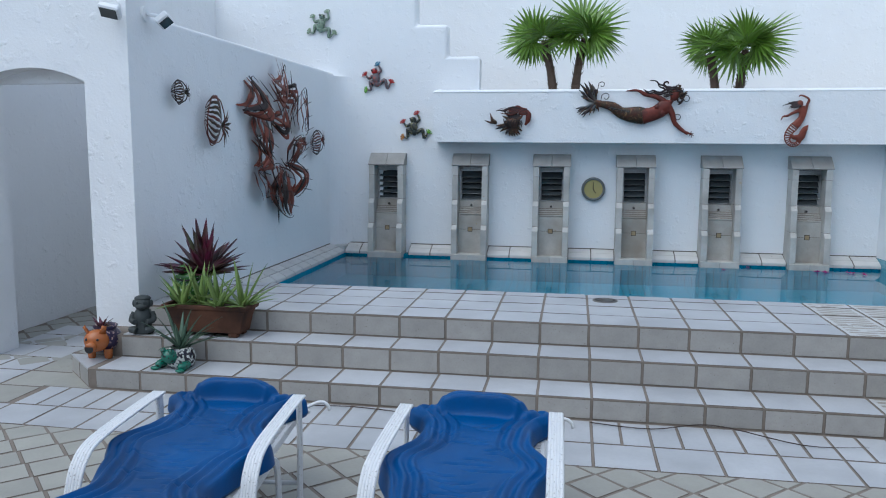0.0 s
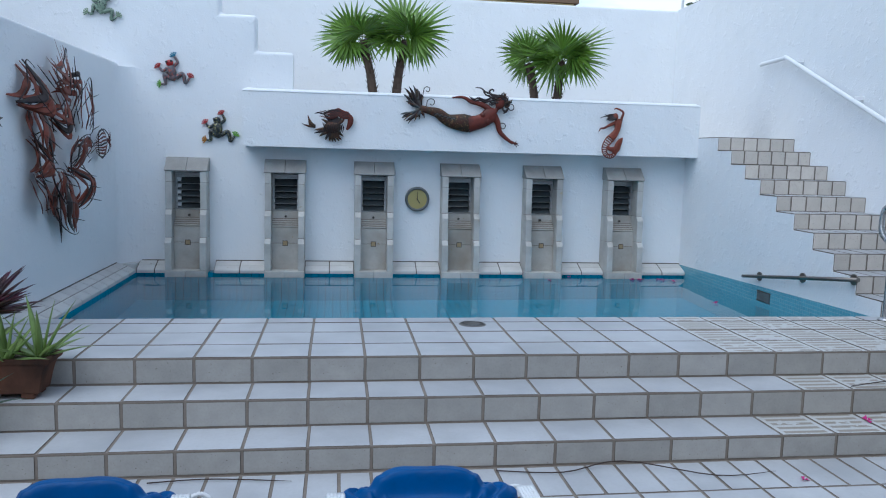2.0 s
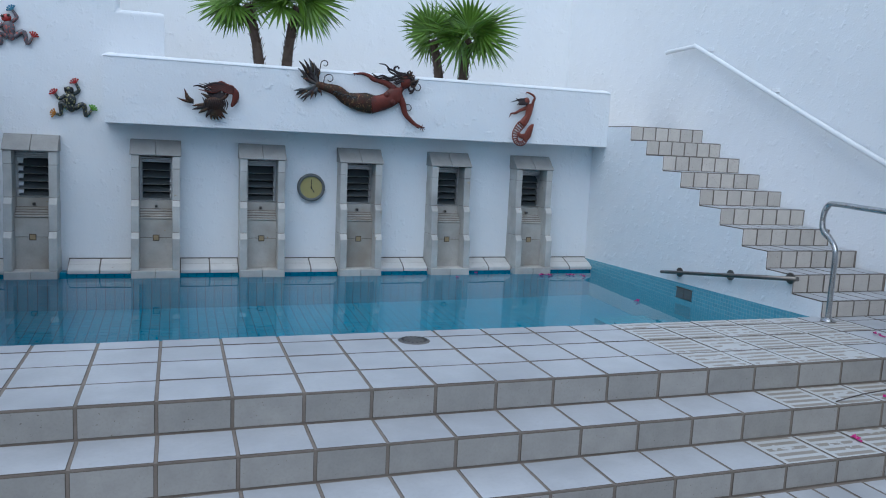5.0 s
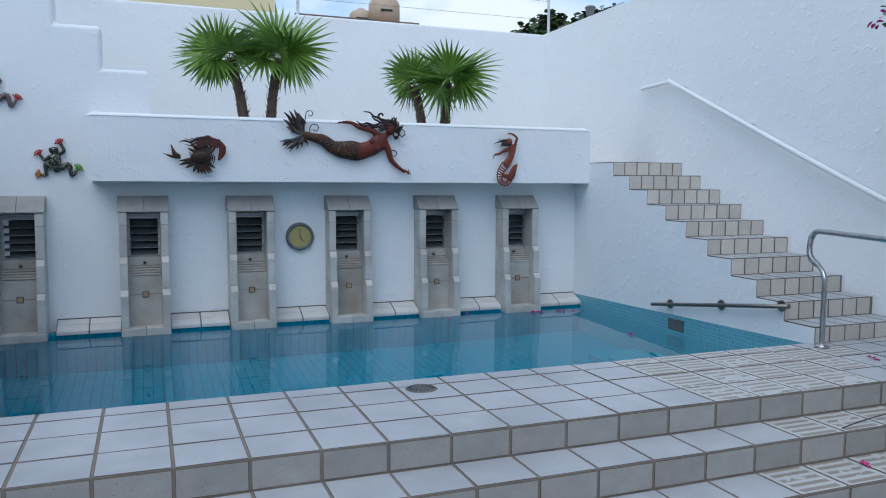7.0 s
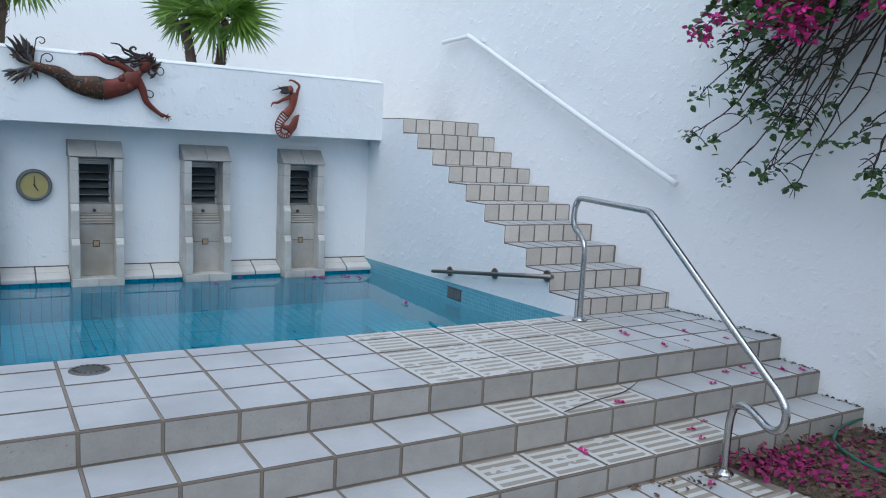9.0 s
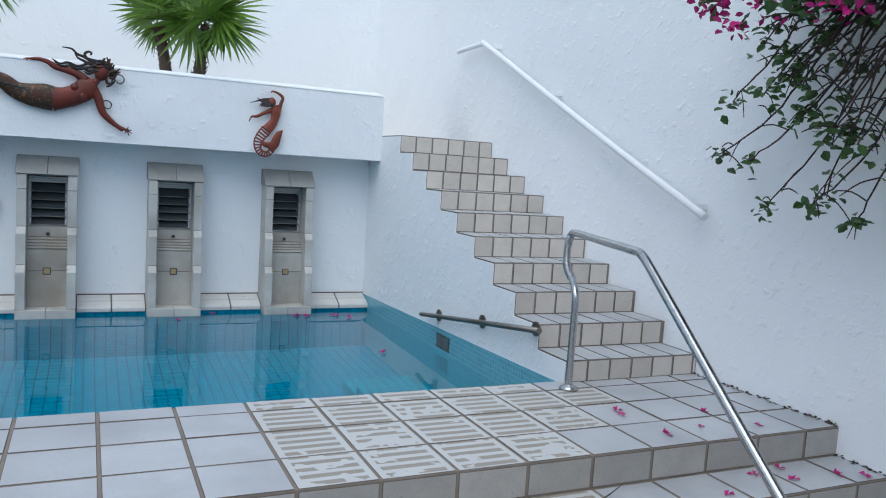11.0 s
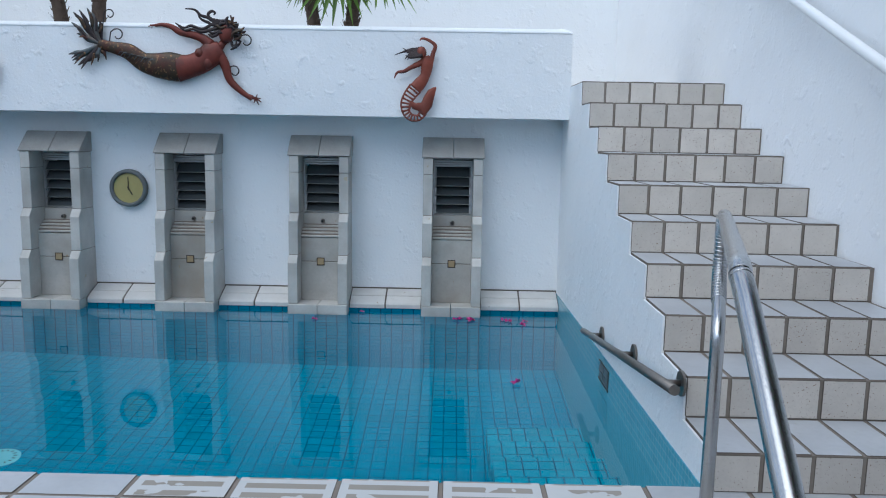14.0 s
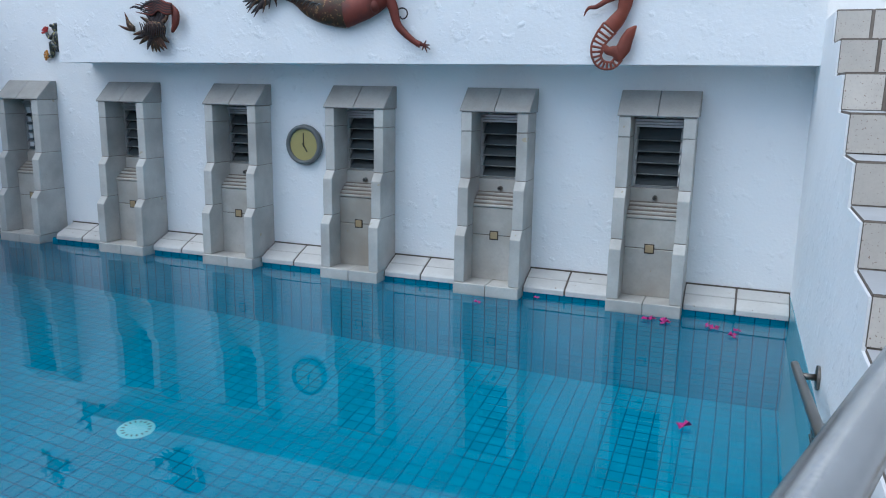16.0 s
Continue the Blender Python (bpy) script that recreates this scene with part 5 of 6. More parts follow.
FANS = [fan_leaf(s) for s in (1, 2, 3)]


def palm(x, y, height, lean, leaves, seed, scale=1.0, label=""):
    top = empty("fan_palm", pose(x, y, 2.22), label, "palm", "small fan palms in the planter")
    r = random.Random(seed)
    h = height - 2.22
    path = ppath([(0, 0, 0), (lean * 0.35, 0.0, h * 0.5), (lean, 0.01, h)], 14)
    b = Build()
    b.tube(path, lerps([0.062, 0.055, 0.048, 0.05, 0.035], 14), seg=12)
    for k in range(90):
        u = r.random() * 0.97
        p = path[min(14, int(u * 14))]
        az = r.uniform(0, 6.28)
        o = Vector((math.cos(az), math.sin(az), 0))
        q = p + o * 0.045
        sd = Vector((-o.y, o.x, 0)) * r.uniform(0.012, 0.022)
        tip = q + o * r.uniform(0.02, 0.05) + Vector((0, 0, r.uniform(0.03, 0.08)))
        b.add([q - sd, q + sd, tip, q + o * 0.012 + Vector((0, 0, 0.01))], [(0, 1, 2), (0, 3, 1), (0, 2, 3), (1, 3, 2)])
    part("trunk", b, PALMTRUNK, top)
    for i in range(leaves):
        az = i * 137.5 + r.uniform(-15, 15)
        el = 82 - 88 * (i / leaves) ** 0.85 - r.uniform(0, 12)
        f = new("frond", FANS[i % 3])
        f.parent = top
        f.matrix_local = Matrix.Translation(path[-1]) @ pose(0, 0, 0, 0, 0, az) @ pose(0, 0, 0, el, r.uniform(-70, 70), 0) @ Matrix.Scale(scale * r.uniform(0.85, 1.1), 4)
    return top


palm(2.34, 0.15, 2.98, -0.15, 7, 1, 0.92, "small fan palm with a shaggy brown trunk in the planter")
palm(2.59, 0.15, 3.00, 0.10, 7, 2, 0.96, "small fan palm with a shaggy brown trunk in the planter")
palm(4.31, 0.15, 2.80, -0.10, 6, 3, 0.80, "short fan palm with bright green fronds in the planter")
palm(4.57, 0.15, 2.84, 0.06, 8, 4, 0.95, "short fan palm with dark green fronds in the planter")


# ---- bougainvillea, its trunk and the fallen bracts ----
def leaf_at(b, p, size, r, mat=0):
    az, el = r.uniform(0, 6.28), r.uniform(-1.0, 0.4)
    d = Vector((math.cos(az) * math.cos(el), math.sin(az) * math.cos(el), math.sin(el)))
    s = d.cross(Vector((r.uniform(-1, 1), r.uniform(-1, 1), 1))).normalized()
    n = s.cross(d) * 0.12
    L = size * r.uniform(0.7, 1.2)
    p = Vector(p)
    b.add([p, p + d * L * 0.35 + s * L * 0.34 + n * L, p + d * L * 0.75 + s * L * 0.24 + n * L, p + d * L, p + d * L * 0.75 - s * L * 0.24 + n * L, p + d * L * 0.35 - s * L * 0.34 + n * L],
          [(0, 1, 2, 3), (0, 3, 4, 5)], mat)


def bougainvillea():
    top = empty("bougainvillea", pose(7.22, -5.78, 0.04), "bougainvillea with magenta bracts hanging down the white wall, mottled trunk", "climbing plant")
    O = Vector((7.22, -5.78, 0.04))
    r = random.Random(21)
    t = Build()
    tr = ppath([Vector(p) - O for p in ((7.10, -5.74, 0.0), (7.17, -5.74, 0.25), (7.24, -5.80, 0.8), (7.10, -5.95, 1.7), (6.95, -5.85, 2.6), (6.9, -5.5, 3.1))], 30)
    t.tube(tr, [v * (1 + 0.10 * math.sin(i * 2.3)) for i, v in enumerate(lerps([0.17, 0.12, 0.10, 0.09, 0.08, 0.06], 30))], seg=14)
    part("trunk", t, BARK, top)
    st, lf, br = Build(), Build(), Build()
    ends = []
    for i in range(50):
        u = r.random()
        ey = -4.25 - 1.85 * u
        ez = 2.0 - 0.36 * min(1, u * 1.7) + r.uniform(-0.03, 0.75)
        if i < 9:
            ey, ez = ((-4.10, 1.82), (-3.90, 1.85), (-4.28, 1.56), (-4.03, 2.15), (-4.57, 1.60), (-4.21, 2.42), (-4.80, 1.52), (-4.66, 1.64), (-5.4, 1.6))[i]
        sy = -4.75 + (ey + 4.75) * 0.35 - 0.55 - 0.3 * r.random()
        s = Vector((6.95 + r.uniform(-0.1, 0.1), sy, 3.05 + r.uniform(-0.15, 0.25)))
        e = Vector((7.0 + r.uniform(-0.14, 0.10), ey, ez))
        m1 = s.lerp(e, 0.35) + Vector((r.uniform(-0.1, 0.05), r.uniform(-0.12, 0.08), r.uniform(-0.12, 0.06)))
        m2 = s.lerp(e, 0.7) + Vector((r.uniform(-0.1, 0.05), r.uniform(-0.12, 0.06), r.uniform(-0.14, 0.02)))
        pts = ppath([s, m1, m2, e], 22)
        pts = [p + Vector((0, r.uniform(-1, 1), r.uniform(-1, 1))) * 0.008 for p in pts]
        st.tube([p - O for p in pts], lerps([0.0085, 0.0062, 0.0038], 22), seg=5)
        ends.append(e)
        for k in range(22):
            if r.random() < (0.12 if k < 17 else 0.5):
                b0 = pts[k]
                d = Vector((r.uniform(-0.1, 0.06), r.uniform(-0.2, 0.2), r.uniform(-0.16, 0.06)))
                tw = ppath([b0, b0 + d * 0.5 + Vector((0, 0, 0.02)), b0 + d], 6)
                st.tube([p - O for p in tw], [0.0036] * 5 + [0.003, 0.002], seg=4)
                if r.random() < 0.22:
                    for q in range(r.randint(2, 6)):
                        leaf_at(lf, tw[-1] - O + Vector((r.uniform(-1, 1), r.uniform(-1, 1), r.uniform(-1, 1))) * 0.03, 0.06, r)
        for q in range(r.randint(6, 16)):
            leaf_at(lf, e - O + Vector((r.gauss(0, 0.03), r.gauss(0, 0.035), r.gauss(0, 0.035))), 0.060, r)
    for i in range(3600):
        y = -4.25 - 2.6 * r.random() ** 0.9
        z = 2.66 + 1.1 * r.random() - 0.18 * math.sin(y * 5)
        x = 6.95 + r.uniform(-0.55, 0.2) * min(1, (-y - 4.1))
        leaf_at(lf, Vector((x, y, z)) - O, 0.095, r)
    for cy, cz, n, sp in ((-4.10, 2.55, 22, 0.045), (-4.27, 2.63, 16, 0.05), (-4.22, 2.74, 14, 0.05), (-4.46, 2.86, 30, 0.06), (-4.50, 2.58, 18, 0.05), (-4.66, 2.72, 60, 0.09), (-4.72, 2.60, 50, 0.06), (-4.86, 2.68, 24, 0.07), (-5.05, 2.95, 50, 0.09), (-5.15, 2.83, 30, 0.06), (-5.6, 3.0, 50, 0.14), (-4.8, 3.15, 50, 0.14)):
        for k in range(n):
            leaf_at(br, Vector((6.86 + r.gauss(0, sp * 0.6), cy + r.gauss(0, sp), cz + r.gauss(0, sp * 0.8))) - O, 0.05, r)
        for k in range(10):
            leaf_at(lf, Vector((6.9, cy + r.gauss(0, sp), cz + 0.04 + r.gauss(0, sp))) - O, 0.06, r)
    # sprays reaching out in front of the wall, full of bracts
    for hx, hy, hz, n, sp in ((6.10, -4.72, 2.42, 26, 0.035), (6.10, -4.83, 2.50, 12, 0.03), (6.10, -4.29, 2.85, 30, 0.045), (6.1, -5.11, 2.44, 12, 0.035), (6.1, -5.08, 2.60, 16, 0.04), (6.1, -5.36, 2.39, 60, 0.055), (6.1, -5.42, 2.46, 50, 0.05), (6.1, -5.28, 2.52, 36, 0.045), (6.1, -5.80, 2.50, 55, 0.06), (6.15, -5.92, 2.56, 40, 0.06)):
        s0 = Vector((6.9, hy - 0.75, 3.2))
        h = Vector((hx, hy, hz))
        q = ppath([s0, s0.lerp(h, 0.4) + Vector((0, 0, 0.14)), s0.lerp(h, 0.75) + Vector((0, 0, 0.10)), h], 18)
        st.tube([p - O for p in q], lerps([0.010, 0.006, 0.003], 18), seg=5)
        for k in range(n):
            leaf_at(br, h - O + Vector((r.gauss(0, sp), r.gauss(0, sp), r.gauss(0, sp * 0.8))), 0.052, r)
        for k in range(10, 19):
            for c in range(3 if hy > -4.9 else 9):
                leaf_at(lf, q[k] - O + Vector((r.gauss(0, 0.04), r.gauss(0, 0.05), r.gauss(0.02, 0.04))), 0.07, r)
    part("stem", st, STEM, top)
    part("leaves", lf, LEAF, top, normals=False)["kind"] = "stuff"
    part("bract_cluster", br, BRACT, top, "magenta bract clusters", normals=False)["kind"] = "stuff"


bougainvillea()

grit = Build()
rg = random.Random(77)
for y0, y1, z in ((-4.69, -3.66, DECK), (-5.0, -4.72, MID), (-5.32, -5.03, LOW)):
    for k in range(int((y1 - y0) * 110)):
        y = rg.uniform(y0, y1)
        leaf_at(grit, (right_wall_x(y) - 0.012 - abs(rg.gauss(0, 0.008)), y, z + 0.006), 0.022, rg)
g = grit.thing("dirt", STEM, "thin line of dark plant dirt along the foot of the wall", "dirt", normals=False)
g["kind"] = "stuff"

bed = Build()
n = 46
r9 = random.Random(2)
vs = []
for j in range(n + 1):
    for i in range(n + 1):
        u, v = i / n, j / n
        y = N_LOW + 0.0 - v * 4.2
        x0 = 5.90 + 0.10 * min(1.0, v * 6) + 0.45 * max(0, v - 0.17)
        x = x0 + (7.9 - x0) * u
        z = PATIO + 0.004 + 0.035 * min(1, u * 7) * min(1, v * 14) + 0.012 * noise.noise(Vector((x * 6, y * 6, 1))) + 0.008 * noise.noise(Vector((x * 22, y * 22, 1)))
        vs.append((x, y, z))
bed.add(vs, [(j * (n + 1) + i, j * (n + 1) + i + 1, (j + 1) * (n + 1) + i + 1, (j + 1) * (n + 1) + i) for j in range(n) for i in range(n)], 0, True)
bed.thing("soil_bed", SOIL, "bare brown soil bed at the foot of the wall", kind="structure", normals=False)

hp = ppath([(8.0, -5.28, 0.07), (7.6, -5.31, 0.075), (7.28, -5.32, 0.08), (6.98, -5.36, 0.075), (6.76, -5.45, 0.07), (6.62, -5.60, 0.07), (6.54, -5.80, 0.07), (6.56, -6.0, 0.075), (6.8, -6.4, 0.075)], 50)
Build().tube(hp, 0.011, seg=9).thing("garden_hose", HOSE, "green garden hose lying on the soil bed", "hose")


def bract_mesh(seed):
    b = Build()
    r = random.Random(seed)
    for k in range(3):
        a = k * 2.1 + r.uniform(-0.3, 0.3)
        d, s = Vector((math.cos(a), math.sin(a), 0)), Vector((-math.sin(a), math.cos(a), 0))
        L = 0.03
        h = r.uniform(0.004, 0.02)
        b.add([(0, 0, 0.002), tuple(d * L * 0.5 + s * L * 0.45 + Vector((0, 0, h))), tuple(d * L + Vector((0, 0, h * 0.4))), tuple(d * L * 0.5 - s * L * 0.45 + Vector((0, 0, h * 1.3)))], [(0, 1, 2), (0, 2, 3)])
    return b


BR = [bract_mesh(s).mesh("fallen_bract", BRACT, normals=False) for s in range(3)]
spots = []
for y0, y1, z, n in ((-4.66, -3.75, DECK, 6), (-4.98, -4.75, MID, 6), (-5.3, -5.04, LOW, 3)):
    for k in range(n):
        spots.append((rng.uniform(6.15, 7.15) if z > 0.2 else rng.uniform(5.6, 7.0), rng.uniform(y0, y1), z))
spots += [(5.45, -4.97, MID), (5.05, -5.30 + 0.15, LOW), (5.62, -5.5, PATIO), (4.35, -5.62, PATIO), (4.9, -5.9, PATIO)]
for i, (x, y, z) in enumerate(spots):
    o = new("fallen_bract", BR[i % 3])
    o.matrix_world = pose(x, y, z + 0.002, rng.uniform(-10, 10), rng.uniform(-10, 10), rng.uniform(0, 360)) @ Matrix.Scale(rng.uniform(0.8, 1.3), 4)
    tagged(o, "fallen magenta bougainvillea bract lying on the pale tiles", "petal", "fallen bracts on the steps")
for i in range(13):
    x, y = (5.45 + rng.gauss(0, 0.07), -0.42 + rng.gauss(0, 0.03)) if i < 5 else ((5.78 + rng.gauss(0, 0.08), -0.46 + rng.gauss(0, 0.04)) if i < 10 else ((4.72, -0.24), (5.75, -1.9), (4.4, -0.5))[i - 10])
    o = new("floating_bract", BR[i % 3])
    o.matrix_world = pose(x, y, WATERZ + 0.001, 0, 0, rng.uniform(0, 360)) @ Matrix.Scale(rng.uniform(0.9, 1.4), 4)
    tagged(o, "magenta bract floating on the blue pool water", "petal", "bracts floating in the pool")

heap, dry = Build(), Build()
rr = random.Random(31)
for k in range(560):
    t = rr.random()
    cx, cy, sx, sy = ((6.02, -5.50, 0.14, 0.07), (6.25, -5.62, 0.22, 0.12), (6.15, -5.85, 0.10, 0.14), (6.65, -5.5, 0.28, 0.10), (6.5, -5.95, 0.25, 0.2))[rr.choices(range(5), (5, 4, 1.5, 2, 1.5))[0]]
    p = Vector((rr.gauss(cx, sx), min(-5.36, rr.gauss(cy, sy)), PATIO + 0.045 + rr.uniform(0, 0.03)))
    if p.x < 5.85:
        continue
    leaf_at(heap if rr.random() < 0.78 else dry, p, 0.042, rr)
for k in range(900):
    p = Vector((rr.uniform(5.95, 7.4), rr.uniform(-6.6, -5.38), PATIO + 0.045 + rr.uniform(0, 0.012)))
    leaf_at(dry, p, 0.035, rr)
for k in range(60):
    leaf_at(dry, (rr.uniform(5.2, 6.0), rr.gauss(-5.42, 0.06), PATIO + 0.014), 0.035, rr)
heap.thing("bract_litter", WILTED, "heap of fallen magenta bracts on the soil", kind="stuff", normals=False)
dry.thing("leaf_litter", DRYBRACT, "dry brown leaves and bracts on the soil", kind="stuff", normals=False)

# twigs on the steps
for i, pts in enumerate((((5.05, -4.98, MID + 0.01), (5.3, -4.93, MID + 0.02), (5.6, -4.86, MID + 0.015), (5.85, -4.74, MID + 0.03)), ((2.75, -5.40, PATIO + 0.01), (3.1, -5.45, PATIO + 0.012), (3.45, -5.37, PATIO + 0.03), (3.9, -5.55, PATIO + 0.012), (4.25, -5.52, PATIO + 0.012)), ((1.0, -5.42, PATIO + 0.01), (1.3, -5.40, PATIO + 0.012), (1.7, -5.45, PATIO + 0.01)))):
    Build().tube(ppath([Vector(p) for p in pts], 20), [0.0035] * 16 + [0.003, 0.0025, 0.002, 0.0015, 0.001], seg=5).thing("twig", STEM, "thin dry brown twig lying on the tiled step", "twig", "twigs on the steps")

# sprig seen through the arch
sp = Build()
rs = random.Random(8)
sp.tube(ppath([(-1.15, -4.35, 2.32), (-1.02, -4.45, 2.10), (-0.88, -4.5, 2.02), (-0.86, -4.5, 1.88)], 14), 0.003, seg=5, mat=1)
for k in range(16):
    leaf_at(sp, (-0.98 + rs.gauss(0, 0.035), -4.47, 2.05 + rs.gauss(0, 0.03)), 0.045, rs, 0)
for k in range(8):
    leaf_at(sp, (-1.06 + rs.gauss(0, 0.04), -4.42, 2.15 + rs.gauss(0, 0.03)), 0.05, rs, 2)
sp.tube([(-1.15, -4.35, 2.32), (-1.6, -3.0, 2.9), (-2.14, -2.0, 3.2)], 0.004, seg=5, mat=1)
sp.thing("bougainvillea_sprig", [BRACT, STEM, LEAF], "magenta bougainvillea sprig hanging in the arched passage", "climbing plant", normals=False)

# pool fittings
def drain(x, y, z, R, mat, label):
    top = empty("pool_drain" if z < 0 else "deck_drain", pose(x, y, z), label, "drain")
    part("cover", Build().lathe([(0.0, 0.006), (R * 0.85, 0.006), (R, 0.0)], (0, 0, 0), seg=28), mat, top)
    for k in range(16):
        a = 2 * math.pi * k / 16
        part("slot", Build().box(R * 0.62, R * 0.8, -0.004, 0.004, 0.0055, 0.0075), BLACK, top, at=pose(0, 0, 0, 0, 0, math.degrees(a)))


drain(2.88, -3.855, DECK + 0.001, 0.10, DULLSTEEL, "round grey metal drain cover set in the pool deck")
drain(2.80, -1.80, POOL_FLOOR + 0.001, 0.105, material("pale_plastic", (0.25, 0.62, 0.66), rough=0.4), "round pale plastic drain cover on the pool floor")
vent = empty("pool_skimmer", pose(6.2235, -1.985, 0.315), "square skimmer opening in the blue mosaic band", "skimmer")
part("frame", Build().box(-0.002, 0.002, -0.12, 0.12, -0.05, 0.05).box(-0.006, 0.002, -0.125, 0.125, 0.045, 0.055).box(-0.006, 0.002, -0.125, 0.125, -0.055, -0.045).box(-0.007, -0.005, -0.002, 0.002, -0.05, 0.05).box(-0.007, -0.005, -0.12, 0.12, -0.002, 0.002), DULLSTEEL, vent)
part("opening", Build().box(-0.004, -0.003, -0.11, 0.11, -0.042, 0.042), CLOCKRIM, vent)

# ---- beyond the walls ----
def far_house(x0, x1, y0, y1, z1, label):
    top = empty("far_house", pose((x0 + x1) / 2, (y0 + y1) / 2, -1.5), label, "house")
    hx, hy = (x1 - x0) / 2, (y1 - y0) / 2
    part("wall", Build().box(-hx, hx, -hy, hy, 0, z1 + 1.5), CREAM, top)
    part("roof_edge", Build().box(-hx - 0.12, hx + 0.12, -hy - 0.12, hy + 0.12, z1 + 1.5, z1 + 1.62), material("brown_edge", (0.2, 0.13, 0.09), rough=0.9), top)
    return top


far_house(5.5, 8.95, 14, 20, 6.30, "cream rendered house with a flat roof beyond the wall")
far_house(-9.0, 4.05, 9, 16, 7.6, "tall cream rendered house beyond the garden wall")
for x, R, h, y in ((8.38, 0.48, 1.0, 15.2), (7.75, 0.36, 0.62, 15.6)):
    tk = empty("water_tank", pose(x, y, 6.42), "tan plastic water tank on the flat roof", "water tank", "rooftop water tanks")
    part("tank", Build().lathe([(0.0, 0.0), (R, 0.0), (R, h * 0.75), (R * 0.8, h * 0.9), (R * 0.35, h), (R * 0.3, h * 1.05), (0, h * 1.06)], (0, 0, 0), seg=26), TANK, tk)
    part("marking", Build().box(-0.24, 0.12, -R * 1.0 - 0.005, -R * 0.985 + 0.04, h * 0.45, h * 0.52), BLACK, tk)
for x in (6.3, 7.0):
    Build().box(x - 0.35, x + 0.15, 14.6, 15.2, 6.42, 6.55, c=0.02).thing("rooftop_unit", TANK, "low box on the flat roof of the cream house", "rooftop box", "rooftop boxes")
fence = empty("wire_fence", pose(3.35, BACK_Y + 0.12, BACK_TOP), "white posts and thin wires along the top of the garden wall", "fence")
for x in (0.0, 3.88, -4.5):
    part("post", Build().tube([(x, 0, -0.02), (x, 0, 1.6)], 0.022, seg=8), WHITEPAINT, fence)
for k in range(5):
    z = 0.25 + 0.28 * k
    part("wire", Build().tube([(-6.0, 0, z), (0, 0, z - 0.005), (3.88, 0, z)], 0.0025, seg=4), DULLSTEEL, fence)
lt = empty("wall_lantern", pose(7.28, 1.45, 4.0), "small grey lantern on top of the white wall", "lantern")
part("stem", Build().tube([(0, 0, -0.02), (0, 0, 0.06)], 0.02, seg=8), CLOCKRIM, lt)
part("body", Build().lathe([(0.03, 0.05), (0.06, 0.09), (0.075, 0.17), (0.09, 0.18), (0.05, 0.21), (0.0, 0.22)], (0, 0, 0), seg=6, smooth=False), CLOCKRIM, lt)
for x, y, s in ((7.75, 2.5, 0.36), (7.9, 1.2, 0.45)):
    Build().prism([(-s, 0), (s, 0), (s * 0.45, s * 0.75), (-s * 0.2, s * 0.75)], "x", -0.3, 0.3).thing("roof_vent", CLOCKRIM, "grey sheet roof vent showing over the white wall", "roof vent", "roof vents", at=pose(x, y, 3.88))
Build().box(7.45, 14, -8, 3.2, -1.5, 3.9).thing("neighbour_roof", CREAM, "flat roof of the neighbouring house", "house")


def far_tree(x, y, z, R, seed):
    top = empty("far_tree", pose(x, y, -1.5), "dark green leafy tree beyond the wall", "tree", "trees beyond the wall")
    r = random.Random(seed)
    t = Build().tube([(0, 0, 0), (0.2, 0, (z + 1.5) * 0.55), (0, 0, z + 1.2)], [0.4, 0.3, 0.1], seg=10)
    for k in range(7):
        a = k * 0.9
        t.tube([(0.1, 0, (z + 1.5) * 0.6), (math.cos(a) * R * 0.6, math.sin(a) * R * 0.6, z + 1.3)], [0.14, 0.04], seg=6)
    part("trunk", t, BARK, top)
    c = Build()
    clumps = [(Vector((r.gauss(0, 0.42), r.gauss(0, 0.42), r.gauss(0, 0.26))) * R) for _ in range(60)]
    for q in clumps:
        if q.length > R * 1.15:
            continue
        for k in range(110):
            d = Vector((r.gauss(0, 1), r.gauss(0, 1), r.gauss(0, 0.7))).normalized() * R * 0.22 * r.uniform(0.5, 1.0)
            leaf_at(c, q + d + Vector((0, 0, z + 1.5)), 0.44, r)
    part("crown", c, FARLEAF, top, normals=False)["kind"] = "stuff"


far_tree(20.5, 27, 8.3, 2.6, 1)
far_tree(24.5, 27, 9.2, 3.0, 2)
far_tree(28.5, 26, 9.6, 3.0, 3)


